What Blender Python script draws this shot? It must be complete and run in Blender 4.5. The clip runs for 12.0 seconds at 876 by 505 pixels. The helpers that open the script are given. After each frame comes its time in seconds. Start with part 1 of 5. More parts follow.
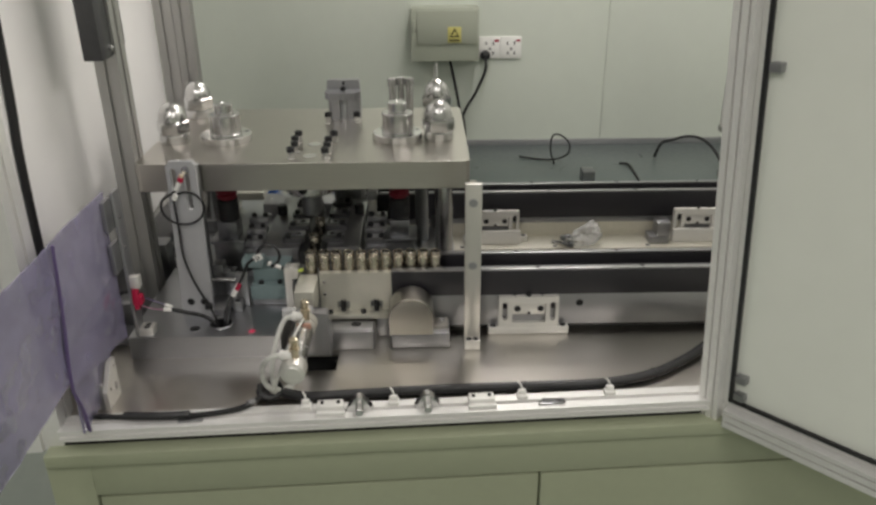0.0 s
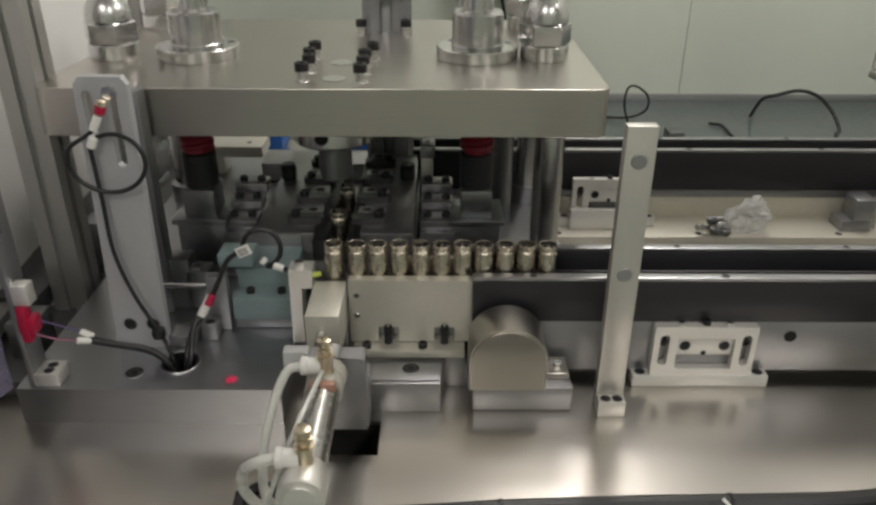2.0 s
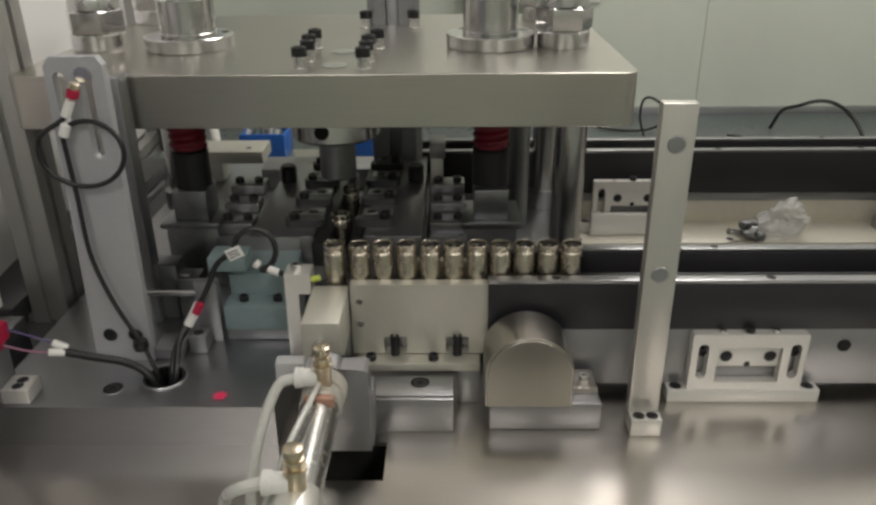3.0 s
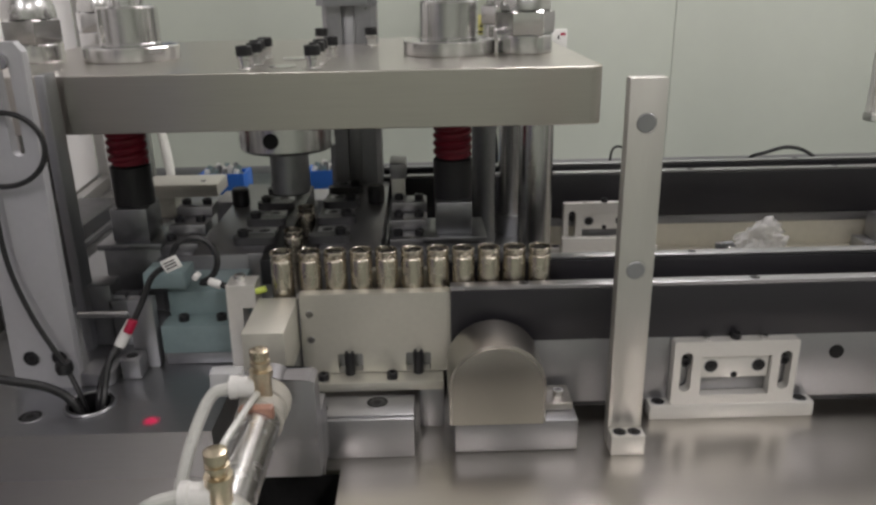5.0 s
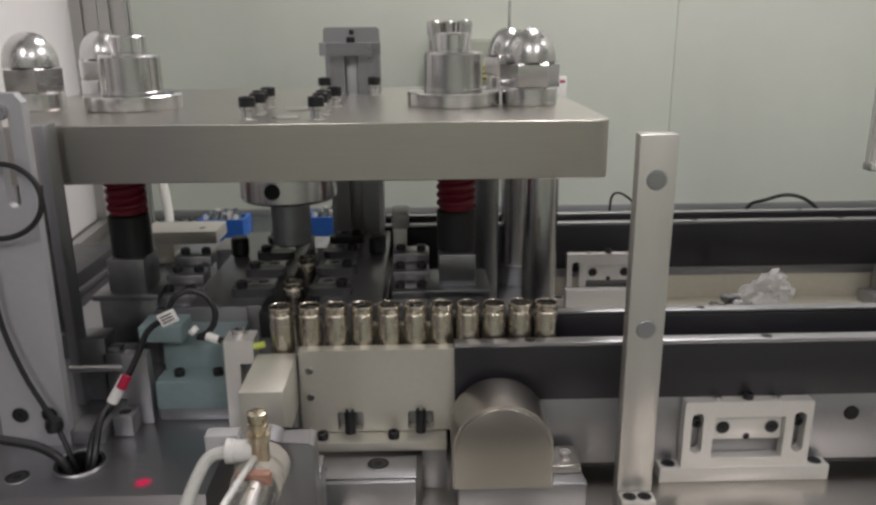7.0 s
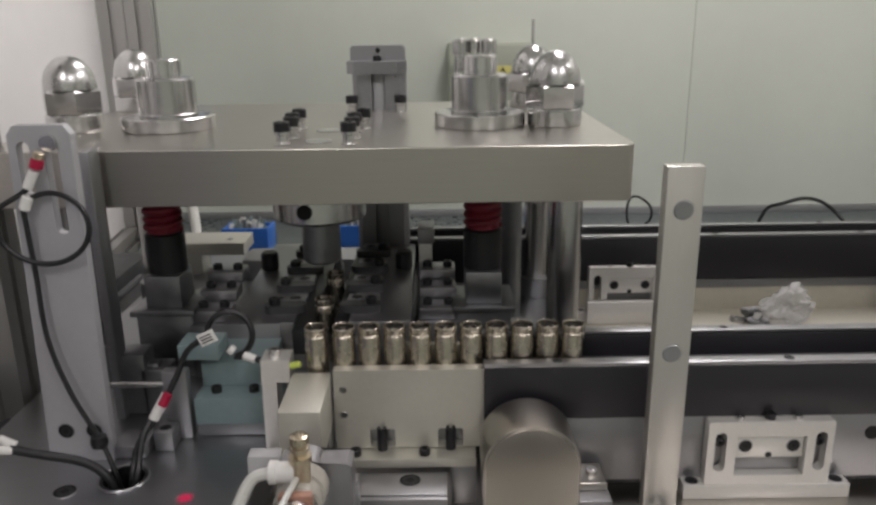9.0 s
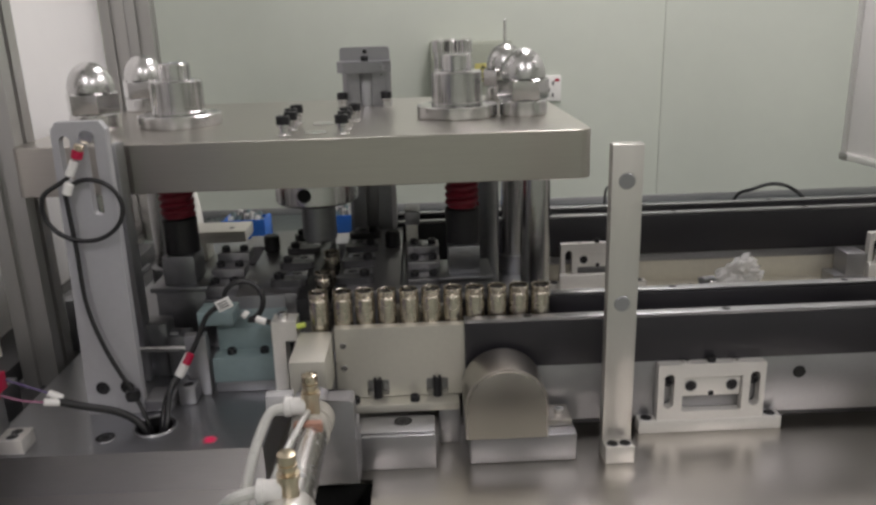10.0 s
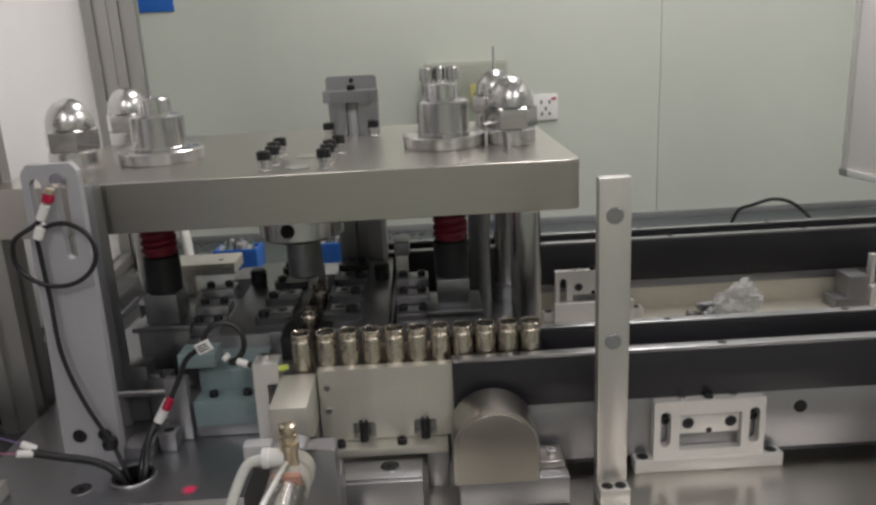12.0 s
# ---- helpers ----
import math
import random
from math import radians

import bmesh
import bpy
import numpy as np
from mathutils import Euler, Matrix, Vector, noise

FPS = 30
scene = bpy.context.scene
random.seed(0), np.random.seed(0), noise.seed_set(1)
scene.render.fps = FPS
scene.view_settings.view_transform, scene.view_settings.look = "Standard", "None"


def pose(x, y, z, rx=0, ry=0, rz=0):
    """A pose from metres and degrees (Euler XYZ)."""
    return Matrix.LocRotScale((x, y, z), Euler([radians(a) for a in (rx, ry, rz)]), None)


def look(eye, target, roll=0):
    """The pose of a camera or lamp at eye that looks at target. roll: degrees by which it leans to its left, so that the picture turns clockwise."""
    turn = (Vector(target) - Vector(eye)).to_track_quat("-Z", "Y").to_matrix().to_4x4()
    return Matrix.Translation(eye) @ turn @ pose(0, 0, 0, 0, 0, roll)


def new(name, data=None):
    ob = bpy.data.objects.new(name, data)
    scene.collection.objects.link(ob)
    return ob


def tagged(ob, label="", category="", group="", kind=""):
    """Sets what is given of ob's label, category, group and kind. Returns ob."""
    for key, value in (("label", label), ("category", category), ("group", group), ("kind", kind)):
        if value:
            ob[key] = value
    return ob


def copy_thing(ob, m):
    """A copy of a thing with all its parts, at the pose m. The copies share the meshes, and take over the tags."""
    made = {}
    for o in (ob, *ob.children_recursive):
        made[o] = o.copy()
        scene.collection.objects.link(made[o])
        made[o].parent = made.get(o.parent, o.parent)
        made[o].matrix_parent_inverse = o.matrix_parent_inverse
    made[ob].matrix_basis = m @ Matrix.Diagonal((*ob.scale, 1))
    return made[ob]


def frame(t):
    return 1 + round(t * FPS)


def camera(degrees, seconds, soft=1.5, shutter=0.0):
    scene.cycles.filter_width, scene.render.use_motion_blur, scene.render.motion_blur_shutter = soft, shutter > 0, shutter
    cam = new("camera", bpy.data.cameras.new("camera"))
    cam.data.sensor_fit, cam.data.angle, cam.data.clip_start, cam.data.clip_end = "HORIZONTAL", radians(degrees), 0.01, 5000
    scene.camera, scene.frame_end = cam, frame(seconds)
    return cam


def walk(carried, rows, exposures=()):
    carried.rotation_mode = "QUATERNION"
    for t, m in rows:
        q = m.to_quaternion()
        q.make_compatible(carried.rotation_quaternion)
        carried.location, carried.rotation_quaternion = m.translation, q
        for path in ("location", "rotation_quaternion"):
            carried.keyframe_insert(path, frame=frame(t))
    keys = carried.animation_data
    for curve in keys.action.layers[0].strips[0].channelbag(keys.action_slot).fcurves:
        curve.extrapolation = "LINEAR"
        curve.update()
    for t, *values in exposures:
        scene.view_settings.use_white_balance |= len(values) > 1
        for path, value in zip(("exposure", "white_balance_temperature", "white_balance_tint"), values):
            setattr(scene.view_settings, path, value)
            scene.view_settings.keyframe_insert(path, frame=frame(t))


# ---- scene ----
cam = camera(59.3, 12.0, soft=2.7)
PATH = [
    (0, (0.144, -1.165, 0.693), (0.173, 0.653, -0.14), -0.4),
    (0.5, (0.048, -0.939, 0.625), (0.121, 0.875, -0.215), -0.5),
    (1, (0.012, -0.782, 0.534), (0.092, 1.017, -0.336), 0.3),
    (1.5, (0.031, -0.695, 0.495), (0.077, 1.097, -0.393), 0.5),
    (2, (0.049, -0.651, 0.485), (0.048, 1.133, -0.419), 0.2),
    (2.5, (0.054, -0.616, 0.467), (0.015, 1.166, -0.44), -0.1),
    (2.7, (0.048, -0.607, 0.448), (0.013, 1.193, -0.422), -0.3),
    (4.3, (0.063, -0.551, 0.404), (0.041, 1.28, -0.399), -1.1),
    (4.5, (0.069, -0.554, 0.384), (0.066, 1.295, -0.377), -1.1),
    (5, (0.063, -0.564, 0.357), (0.097, 1.319, -0.315), -1.0),
    (5.5, (0.066, -0.56, 0.354), (0.127, 1.347, -0.245), -0.6),
    (6, (0.058, -0.559, 0.354), (0.127, 1.356, -0.219), -0.5),
    (6.5, (0.063, -0.561, 0.357), (0.127, 1.356, -0.209), -0.5),
    (7, (0.058, -0.547, 0.363), (0.101, 1.37, -0.207), -0.5),
    (7.2, (0.052, -0.528, 0.375), (0.085, 1.387, -0.202), -0.5),
    (9, (0.044, -0.558, 0.39), (0.053, 1.356, -0.191), -0.7),
    (9.5, (0.051, -0.63, 0.408), (0.073, 1.281, -0.182), -1.2),
    (10, (0.046, -0.661, 0.395), (0.086, 1.251, -0.189), -1.8),
    (10.5, (0.063, -0.646, 0.377), (0.109, 1.27, -0.191), -2.2),
    (11, (0.068, -0.645, 0.393), (0.111, 1.275, -0.165), -2.4),
    (11.5, (0.065, -0.643, 0.399), (0.1, 1.28, -0.15), -2.7),
    (12, (0.065, -0.635, 0.407), (0.096, 1.29, -0.138), -2.9),
]
EXPOSURES = [(0.0, 0.02, 6620, 8), (1.0, -0.04, 6600, 8), (2.5, -0.05, 6700, 7), (4.5, 0.03, 6430, 12), (7.0, 0.0, 6400, 14), (9.5, 0.0, 6400, 14), (12.0, -0.06, 6400, 13)]
walk(cam, [(t, look(eye, target, roll)) for t, eye, target, roll in PATH], EXPOSURES)

# ---- world and light ----
world = bpy.data.worlds.new("world")
scene.world = world
world.use_nodes = True
world.node_tree.nodes["Background"].inputs[0].default_value = (0.80, 0.86, 0.82, 1)
world.node_tree.nodes["Background"].inputs[1].default_value = 0.12


def ceiling_lamp(x, y, z, w, d, watts, colour=(1.0, 0.95, 0.935)):
    data = bpy.data.lights.new("ceiling_lamp", "AREA")
    data.shape, data.size, data.size_y, data.energy, data.color = "RECTANGLE", w, d, watts, colour
    ob = new("ceiling_lamp", data)
    ob.matrix_world = pose(x, y, z)
    return ob


# The two at y -2.0 are unseen fill, added to light the front faces.
LAMPS = [(0.50, 1.05, 1.74, 0.3, 1.2, 20), (-1.3, 0.0, 1.74, 0.3, 1.2, 11), (1.9, 0.2, 1.74, 0.3, 1.2, 26), (-0.4, -2.0, 1.74, 0.3, 1.2, 18), (1.2, -2.0, 1.74, 0.3, 1.2, 19)]
for row in LAMPS:
    ceiling_lamp(*row)

# ---- materials ----


def material(name, colour, rough=0.5, metal=0.0, vary=0.12, scale=30.0, bump=0.0, grain=None, spec=0.5, coat=0.0, rough_vary=0.08, alpha=1.0, trans=0.0):
    """A surface with variation at two scales; grain: stretch of the brushing along x, y, z."""
    m = bpy.data.materials.new(name)
    m.use_nodes = True
    nt = m.node_tree
    bsdf = nt.nodes["Principled BSDF"]
    L, N = nt.links.new, nt.nodes.new
    co = N("ShaderNodeTexCoord")
    mapping = N("ShaderNodeMapping")
    mapping.inputs["Scale"].default_value = grain or (1, 1, 1)
    L(co.outputs["Object"], mapping.inputs[0])
    fine, broad = N("ShaderNodeTexNoise"), N("ShaderNodeTexNoise")
    fine.inputs["Scale"].default_value, fine.inputs["Detail"].default_value = scale * 6, 6
    broad.inputs["Scale"].default_value, broad.inputs["Detail"].default_value = scale * 0.35, 4
    L(mapping.outputs[0], fine.inputs["Vector"])
    L(co.outputs["Object"], broad.inputs["Vector"])
    mix = N("ShaderNodeMath")
    mix.operation = "MULTIPLY_ADD"
    mix.inputs[1].default_value = 0.5
    half = N("ShaderNodeMath")
    half.operation = "MULTIPLY"
    half.inputs[1].default_value = 0.5
    L(broad.outputs[0], half.inputs[0])
    L(fine.outputs[0], mix.inputs[0])
    L(half.outputs[0], mix.inputs[2])
    ramp = N("ShaderNodeMapRange")
    ramp.inputs[1].default_value, ramp.inputs[2].default_value = 0.3, 0.7
    ramp.inputs[3].default_value, ramp.inputs[4].default_value = 1 - vary, 1 + vary
    L(mix.outputs[0], ramp.inputs[0])
    info = N("ShaderNodeObjectInfo")
    shade = N("ShaderNodeMapRange")
    shade.inputs[3].default_value, shade.inputs[4].default_value = 0.95, 1.05
    L(info.outputs["Random"], shade.inputs[0])
    mul = N("ShaderNodeMath")
    mul.operation = "MULTIPLY"
    L(ramp.outputs[0], mul.inputs[0])
    L(shade.outputs[0], mul.inputs[1])
    col = N("ShaderNodeVectorMath")
    col.operation = "SCALE"
    col.inputs[0].default_value = colour
    L(mul.outputs[0], col.inputs["Scale"])
    L(col.outputs[0], bsdf.inputs["Base Color"])
    rr = N("ShaderNodeMapRange")
    rr.inputs[1].default_value, rr.inputs[2].default_value = 0.3, 0.7
    rr.inputs[3].default_value, rr.inputs[4].default_value = max(rough - rough_vary, 0.02), min(rough + rough_vary, 1)
    L(mix.outputs[0], rr.inputs[0])
    L(rr.outputs[0], bsdf.inputs["Roughness"])
    bsdf.inputs["Metallic"].default_value = metal
    bsdf.inputs["Specular IOR Level"].default_value = spec
    bsdf.inputs["Coat Weight"].default_value = coat
    bsdf.inputs["Alpha"].default_value = alpha
    bsdf.inputs["Transmission Weight"].default_value = trans
    if bump:
        b = N("ShaderNodeBump")
        b.inputs["Strength"].default_value, b.inputs["Distance"].default_value = bump, 0.001
        L(fine.outputs[0], b.inputs["Height"])
        L(b.outputs[0], bsdf.inputs["Normal"])
    return m


deck_steel = material("deck_steel", (0.50, 0.475, 0.44), 0.28, 1.0, 0.03, 14, 0.0, (0.3, 6, 6), rough_vary=0.001)
back_deck = material("back_deck_sheet", (0.13, 0.155, 0.15), 0.32, 0.3, 0.1, 8)
plate_steel = material("plate_steel", (0.53, 0.505, 0.465), 0.30, 1.0, 0.05, 16, 0.0, (0.25, 8, 8), rough_vary=0.006)
cover_steel = material("cover_steel", (0.50, 0.475, 0.43), 0.26, 1.0, 0.03, 20, 0.0, rough_vary=0.006)
base_steel = material("base_steel", (0.38, 0.385, 0.40), 0.36, 1.0, 0.05, 14, 0.0, (0.4, 5, 5), rough_vary=0.005)
slate = material("blue_grey_anodised", (0.29, 0.292, 0.305), 0.34, 0.7, 0.08, 30, 0.02)
die_steel = material("die_steel", (0.27, 0.275, 0.285), 0.38, 1.0, 0.14, 20, 0.0)
alu = material("anodised_aluminium", (0.80, 0.78, 0.74), 0.42, 0.7, 0.05, 40, 0.03)
bar_alu = material("brushed_bar_aluminium", (0.56, 0.545, 0.51), 0.42, 0.75, 0.05, 30, 0.02, (6, 6, 0.3))
pillar_grey = material("pillar_aluminium", (0.46, 0.46, 0.475), 0.45, 0.35, 0.05, 40, 0.02)
alu_grey = material("grey_aluminium", (0.35, 0.35, 0.36), 0.40, 0.85, 0.05, 40, 0.02)
cream = material("milled_aluminium", (0.57, 0.555, 0.49), 0.42, 0.5, 0.05, 40, 0.03)
chrome = material("polished_steel", (0.67, 0.665, 0.66), 0.20, 1.0, 0.02, 12, 0.0, rough_vary=0.01)
dome_steel = material("satin_dome_steel", (0.60, 0.595, 0.59), 0.27, 1.0, 0.04, 30, 0.0, rough_vary=0.03)
turned = material("turned_steel", (0.58, 0.575, 0.57), 0.24, 1.0, 0.02, 20, 0.0, (0.2, 0.2, 8), rough_vary=0.015)
black_anod = material("black_anodised", (0.020, 0.019, 0.023), 0.44, 0.0, 0.12, 20, 0.02, (0.3, 3, 3))
rubber = material("black_rubber", (0.012, 0.012, 0.013), 0.42, 0.0, 0.2, 60)
screw_black = material("blackened_screw", (0.02, 0.02, 0.022), 0.38, 0.3, 0.2, 80)
teal = material("teal_paint", (0.21, 0.28, 0.285), 0.4, 0.0, 0.08, 30)
red_plastic = material("red_plastic", (0.42, 0.008, 0.05), 0.35, 0.0, 0.1, 60)
rust_seal = material("red_brown_seal", (0.34, 0.18, 0.13), 0.35, 0.0, 0.3, 90)
red_spring = material("red_spring_paint", (0.21, 0.006, 0.022), 0.45, 0.0, 0.15, 50)
white_plastic = material("white_plastic", (0.78, 0.77, 0.74), 0.45, 0.0, 0.06, 50)
tube_white = material("milky_tube", (0.62, 0.62, 0.58), 0.3, 0.0, 0.05, 50)
brass = material("nickelled_brass", (0.62, 0.54, 0.41), 0.3, 1.0, 0.12, 80)
can_steel = material("nickel_can", (0.53, 0.485, 0.41), 0.27, 1.0, 0.03, 12, 0.0, rough_vary=0.02)
dark_cover = material("dark_cover_steel", (0.075, 0.075, 0.078), 0.4, 0.4, 0.15, 20)
tan_side = material("tan_side_plate", (0.66, 0.63, 0.54), 0.48, 0.25, 0.06, 20)
wall_paint = material("wall_panel_paint", (0.55, 0.58, 0.515), 0.5, 0.0, 0.025, 3, 0.02)
white_panel = material("white_panel", (0.93, 0.91, 0.90), 0.45, 0.0, 0.02, 4)
door_panel = material("door_panel", (0.86, 0.88, 0.81), 0.35, 0.0, 0.02, 4)
cab_paint = material("cabinet_paint", (0.335, 0.36, 0.25), 0.45, 0.0, 0.04, 10, 0.05)
profile = material("profile_aluminium", (0.82, 0.81, 0.79), 0.42, 0.4, 0.04, 20, 0.02)
floor_mat = material("epoxy_floor", (0.30, 0.33, 0.30), 0.35, 0.0, 0.08, 3)
box_grey = material("box_grey", (0.36, 0.38, 0.31), 0.5, 0.0, 0.04, 20)
yellow = material("yellow_label", (0.55, 0.50, 0.16), 0.5, 0.0, 0.05, 60)
blue_plastic = material("blue_plastic", (0.02, 0.14, 0.55), 0.4, 0.0, 0.08, 40)
lip_grey = material("conveyor_lip", (0.34, 0.34, 0.35), 0.35, 0.9, 0.1, 30, 0.02, (0.2, 6, 6))
# Near-black colour that puts the shade of holes and gaps into the surface.
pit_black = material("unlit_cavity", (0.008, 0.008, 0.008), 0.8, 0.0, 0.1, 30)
# Darker copy of profile aluminium; shade on the left posts put into colour.
dim_profile = material("dim_profile_aluminium", (0.44, 0.435, 0.42), 0.38, 0.8, 0.05, 20, 0.02, (6, 6, 0.3))
riser_steel = material("matt_riser_sheet", (0.60, 0.575, 0.50), 0.5, 0.35, 0.05, 12, 0.02)
clear_film = material("clear_bag_film", (0.80, 0.80, 0.80), 0.18, 0.0, 0.05, 40, 0.0, alpha=0.40)
purple_film = material("violet_acrylic", (0.31, 0.285, 0.43), 0.14, 0.0, 0.16, 6, 0.0, coat=0.4, alpha=0.58)
milky_cap = material("milky_clear_plastic", (0.66, 0.63, 0.56), 0.2, 0.0, 0.08, 60, alpha=0.62)
pink_wire = material("pink_wire", (0.30, 0.12, 0.20), 0.4)
purple_wire = material("violet_wire", (0.10, 0.07, 0.17), 0.4)
green_tip = material("lime_tip", (0.55, 0.65, 0.12), 0.4)
bracket_alu = material("bright_milled_aluminium", (0.75, 0.735, 0.70), 0.42, 0.4, 0.04, 40, 0.02)
red_glow = material("red_spot", (0.9, 0.01, 0.12), 0.5)
nt = red_glow.node_tree
tail = nt.nodes["Principled BSDF"]
tail.inputs["Emission Color"].default_value = (1, 0.01, 0.12, 1)
tail.inputs["Emission Strength"].default_value = 0.22
where, far, fade = nt.nodes.new("ShaderNodeTexCoord"), nt.nodes.new("ShaderNodeVectorMath"), nt.nodes.new("ShaderNodeMapRange")
far.operation, fade.interpolation_type = "LENGTH", "SMOOTHSTEP"
fade.inputs[1].default_value, fade.inputs[2].default_value, fade.inputs[3].default_value, fade.inputs[4].default_value = 0.0003, 0.0085, 0.42, 0.0
nt.links.new(where.outputs["Object"], far.inputs[0])
nt.links.new(far.outputs["Value"], fade.inputs[0])
nt.links.new(fade.outputs[0], tail.inputs["Alpha"])

# ---- mesh tools ----
BASE = {}
I4 = Matrix.Identity(4)
# the enclosure stands turned a little against the conveyors
ENC = Matrix.Translation((0.087, -0.21, 0)) @ Matrix.Rotation(radians(4.7), 4, "Z")
# the front rail and the cabinet below it
FRONT = Matrix.Translation((0.087, -0.233, 0)) @ Matrix.Rotation(radians(3.06), 4, "Z")


def link(ob, parent, basis=None):
    ob.parent = parent
    ob.matrix_parent_inverse = Matrix.Translation(-Vector(BASE.get(parent.name, (0, 0, 0))))
    if basis is not None:
        ob.matrix_basis = basis
    return ob


def thing(name, base, label, category, group="", kind=""):
    ob = new(name)
    ob.location = base
    ob.empty_display_size = 0.01
    BASE[ob.name] = base
    return tagged(ob, label, category, group, kind)


def mesh_of(bm, mat, name, smooth=True, xf=None):
    if xf is not None:
        bm.transform(xf)
    bmesh.ops.recalc_face_normals(bm, faces=bm.faces)
    me = bpy.data.meshes.new(name)
    bm.to_mesh(me)
    bm.free()
    me.materials.append(mat)
    if smooth:
        me.polygons.foreach_set("use_smooth", [True] * len(me.polygons))
        me.set_sharp_from_angle(angle=radians(32))
    return me


def part(name, bm, mat, parent, label="", xf=None):
    ob = new(name, mesh_of(bm, mat, name, True, xf))
    link(ob, parent)
    return tagged(ob, label)


def single(name, bm, mat, label, category, group="", kind="", xf=None):
    return tagged(new(name, mesh_of(bm, mat, name, True, xf)), label, category, group, kind)


def B(*boxes, bev=0.0008):
    bm = bmesh.new()
    for x0, x1, y0, y1, z0, z1 in boxes:
        r = bmesh.ops.create_cube(bm, size=1)
        bmesh.ops.transform(bm, matrix=Matrix.LocRotScale(((x0 + x1) / 2, (y0 + y1) / 2, (z0 + z1) / 2), None, (abs(x1 - x0), abs(y1 - y0), abs(z1 - z0))), verts=r["verts"])
    if bev:
        bmesh.ops.bevel(bm, geom=bm.edges[:], offset=bev, segments=2, affect="EDGES", profile=0.5)
    return bm


def lathe(profile_rz, seg=32, at=(0, 0, 0), axis="Z", bm=None):
    """Turns a line of (radius, height) round an axis."""
    bm = bm or bmesh.new()
    rot = {"Z": I4, "Y": Matrix.Rotation(radians(-90), 4, "X"), "-Y": Matrix.Rotation(radians(90), 4, "X"), "X": Matrix.Rotation(radians(90), 4, "Y"), "-X": Matrix.Rotation(radians(-90), 4, "Y")}[axis]
    m = Matrix.Translation(at) @ rot
    rings = []
    for r, h in profile_rz:
        if r < 1e-6:
            rings.append([bm.verts.new(m @ Vector((0, 0, h)))])
        else:
            rings.append([bm.verts.new(m @ Vector((r * math.cos(2 * math.pi * k / seg), r * math.sin(2 * math.pi * k / seg), h))) for k in range(seg)])
    for a, b in zip(rings, rings[1:]):
        for k in range(seg):
            j = (k + 1) % seg
            if len(a) == 1 and len(b) == 1:
                continue
            if len(a) == 1:
                bm.faces.new((a[0], b[k], b[j]))
            elif len(b) == 1:
                bm.faces.new((a[k], a[j], b[0]))
            else:
                bm.faces.new((a[k], a[j], b[j], b[k]))
    return bm


def rod(p0, p1, r, seg=20, bm=None, ch=0.0006):
    bm = bm or bmesh.new()
    p0, p1 = Vector(p0), Vector(p1)
    d = p1 - p0
    ln = d.length
    tmp = lathe([(0, 0), (r - ch, 0), (r, ch), (r, ln - ch), (r - ch, ln), (0, ln)], seg)
    tmp.transform(Matrix.Translation(p0) @ d.to_track_quat("Z", "Y").to_matrix().to_4x4())
    me = bpy.data.meshes.new("tmp")
    tmp.to_mesh(me)
    tmp.free()
    bm.from_mesh(me)
    bpy.data.meshes.remove(me)
    return bm


def smooth_line(points, n=10):
    pts = [Vector(p) for p in points]
    pts = [2 * pts[0] - pts[1]] + pts + [2 * pts[-1] - pts[-2]]
    out = []
    for a, b, c, d in zip(pts, pts[1:], pts[2:], pts[3:]):
        for k in range(n):
            t = k / n
            out.append(0.5 * ((2 * b) + (c - a) * t + (2 * a - 5 * b + 4 * c - d) * t * t + (3 * b - a - 3 * c + d) * t ** 3))
    return out + [pts[-2]]


def tube(points, r, seg=10, n=10, bm=None):
    bm = bm or bmesh.new()
    line = smooth_line(points, n)
    rings, side = [], None
    for k, p in enumerate(line):
        d = (line[min(k + 1, len(line) - 1)] - line[max(k - 1, 0)]).normalized()
        if side is None:
            side = d.orthogonal().normalized()
        side = (side - d * side.dot(d)).normalized()
        up = d.cross(side)
        rings.append([bm.verts.new(p + r * (math.cos(2 * math.pi * j / seg) * side + math.sin(2 * math.pi * j / seg) * up)) for j in range(seg)])
    for a, b in zip(rings, rings[1:]):
        for j in range(seg):
            i = (j + 1) % seg
            bm.faces.new((a[j], a[i], b[i], b[j]))
    bm.faces.new(rings[0][::-1])
    bm.faces.new(rings[-1])
    return bm


def slot_loop(cx, cy, w, h, n=6):
    """An upright slot with round ends, or a circle if w equals h."""
    r, out = w / 2, []
    for k in range(2 * n + 1):
        a = math.pi * k / (2 * n)
        out.append((cx + r * math.cos(a), cy + h / 2 - r + r * math.sin(a)))
    for k in range(2 * n + 1):
        a = math.pi + math.pi * k / (2 * n)
        out.append((cx + r * math.cos(a), cy - h / 2 + r + r * math.sin(a)))
    keep = []
    for p in out:
        if not keep or math.dist(p, keep[-1]) > 1e-5:
            keep.append(p)
    if math.dist(keep[0], keep[-1]) < 1e-5:
        keep.pop()
    return keep


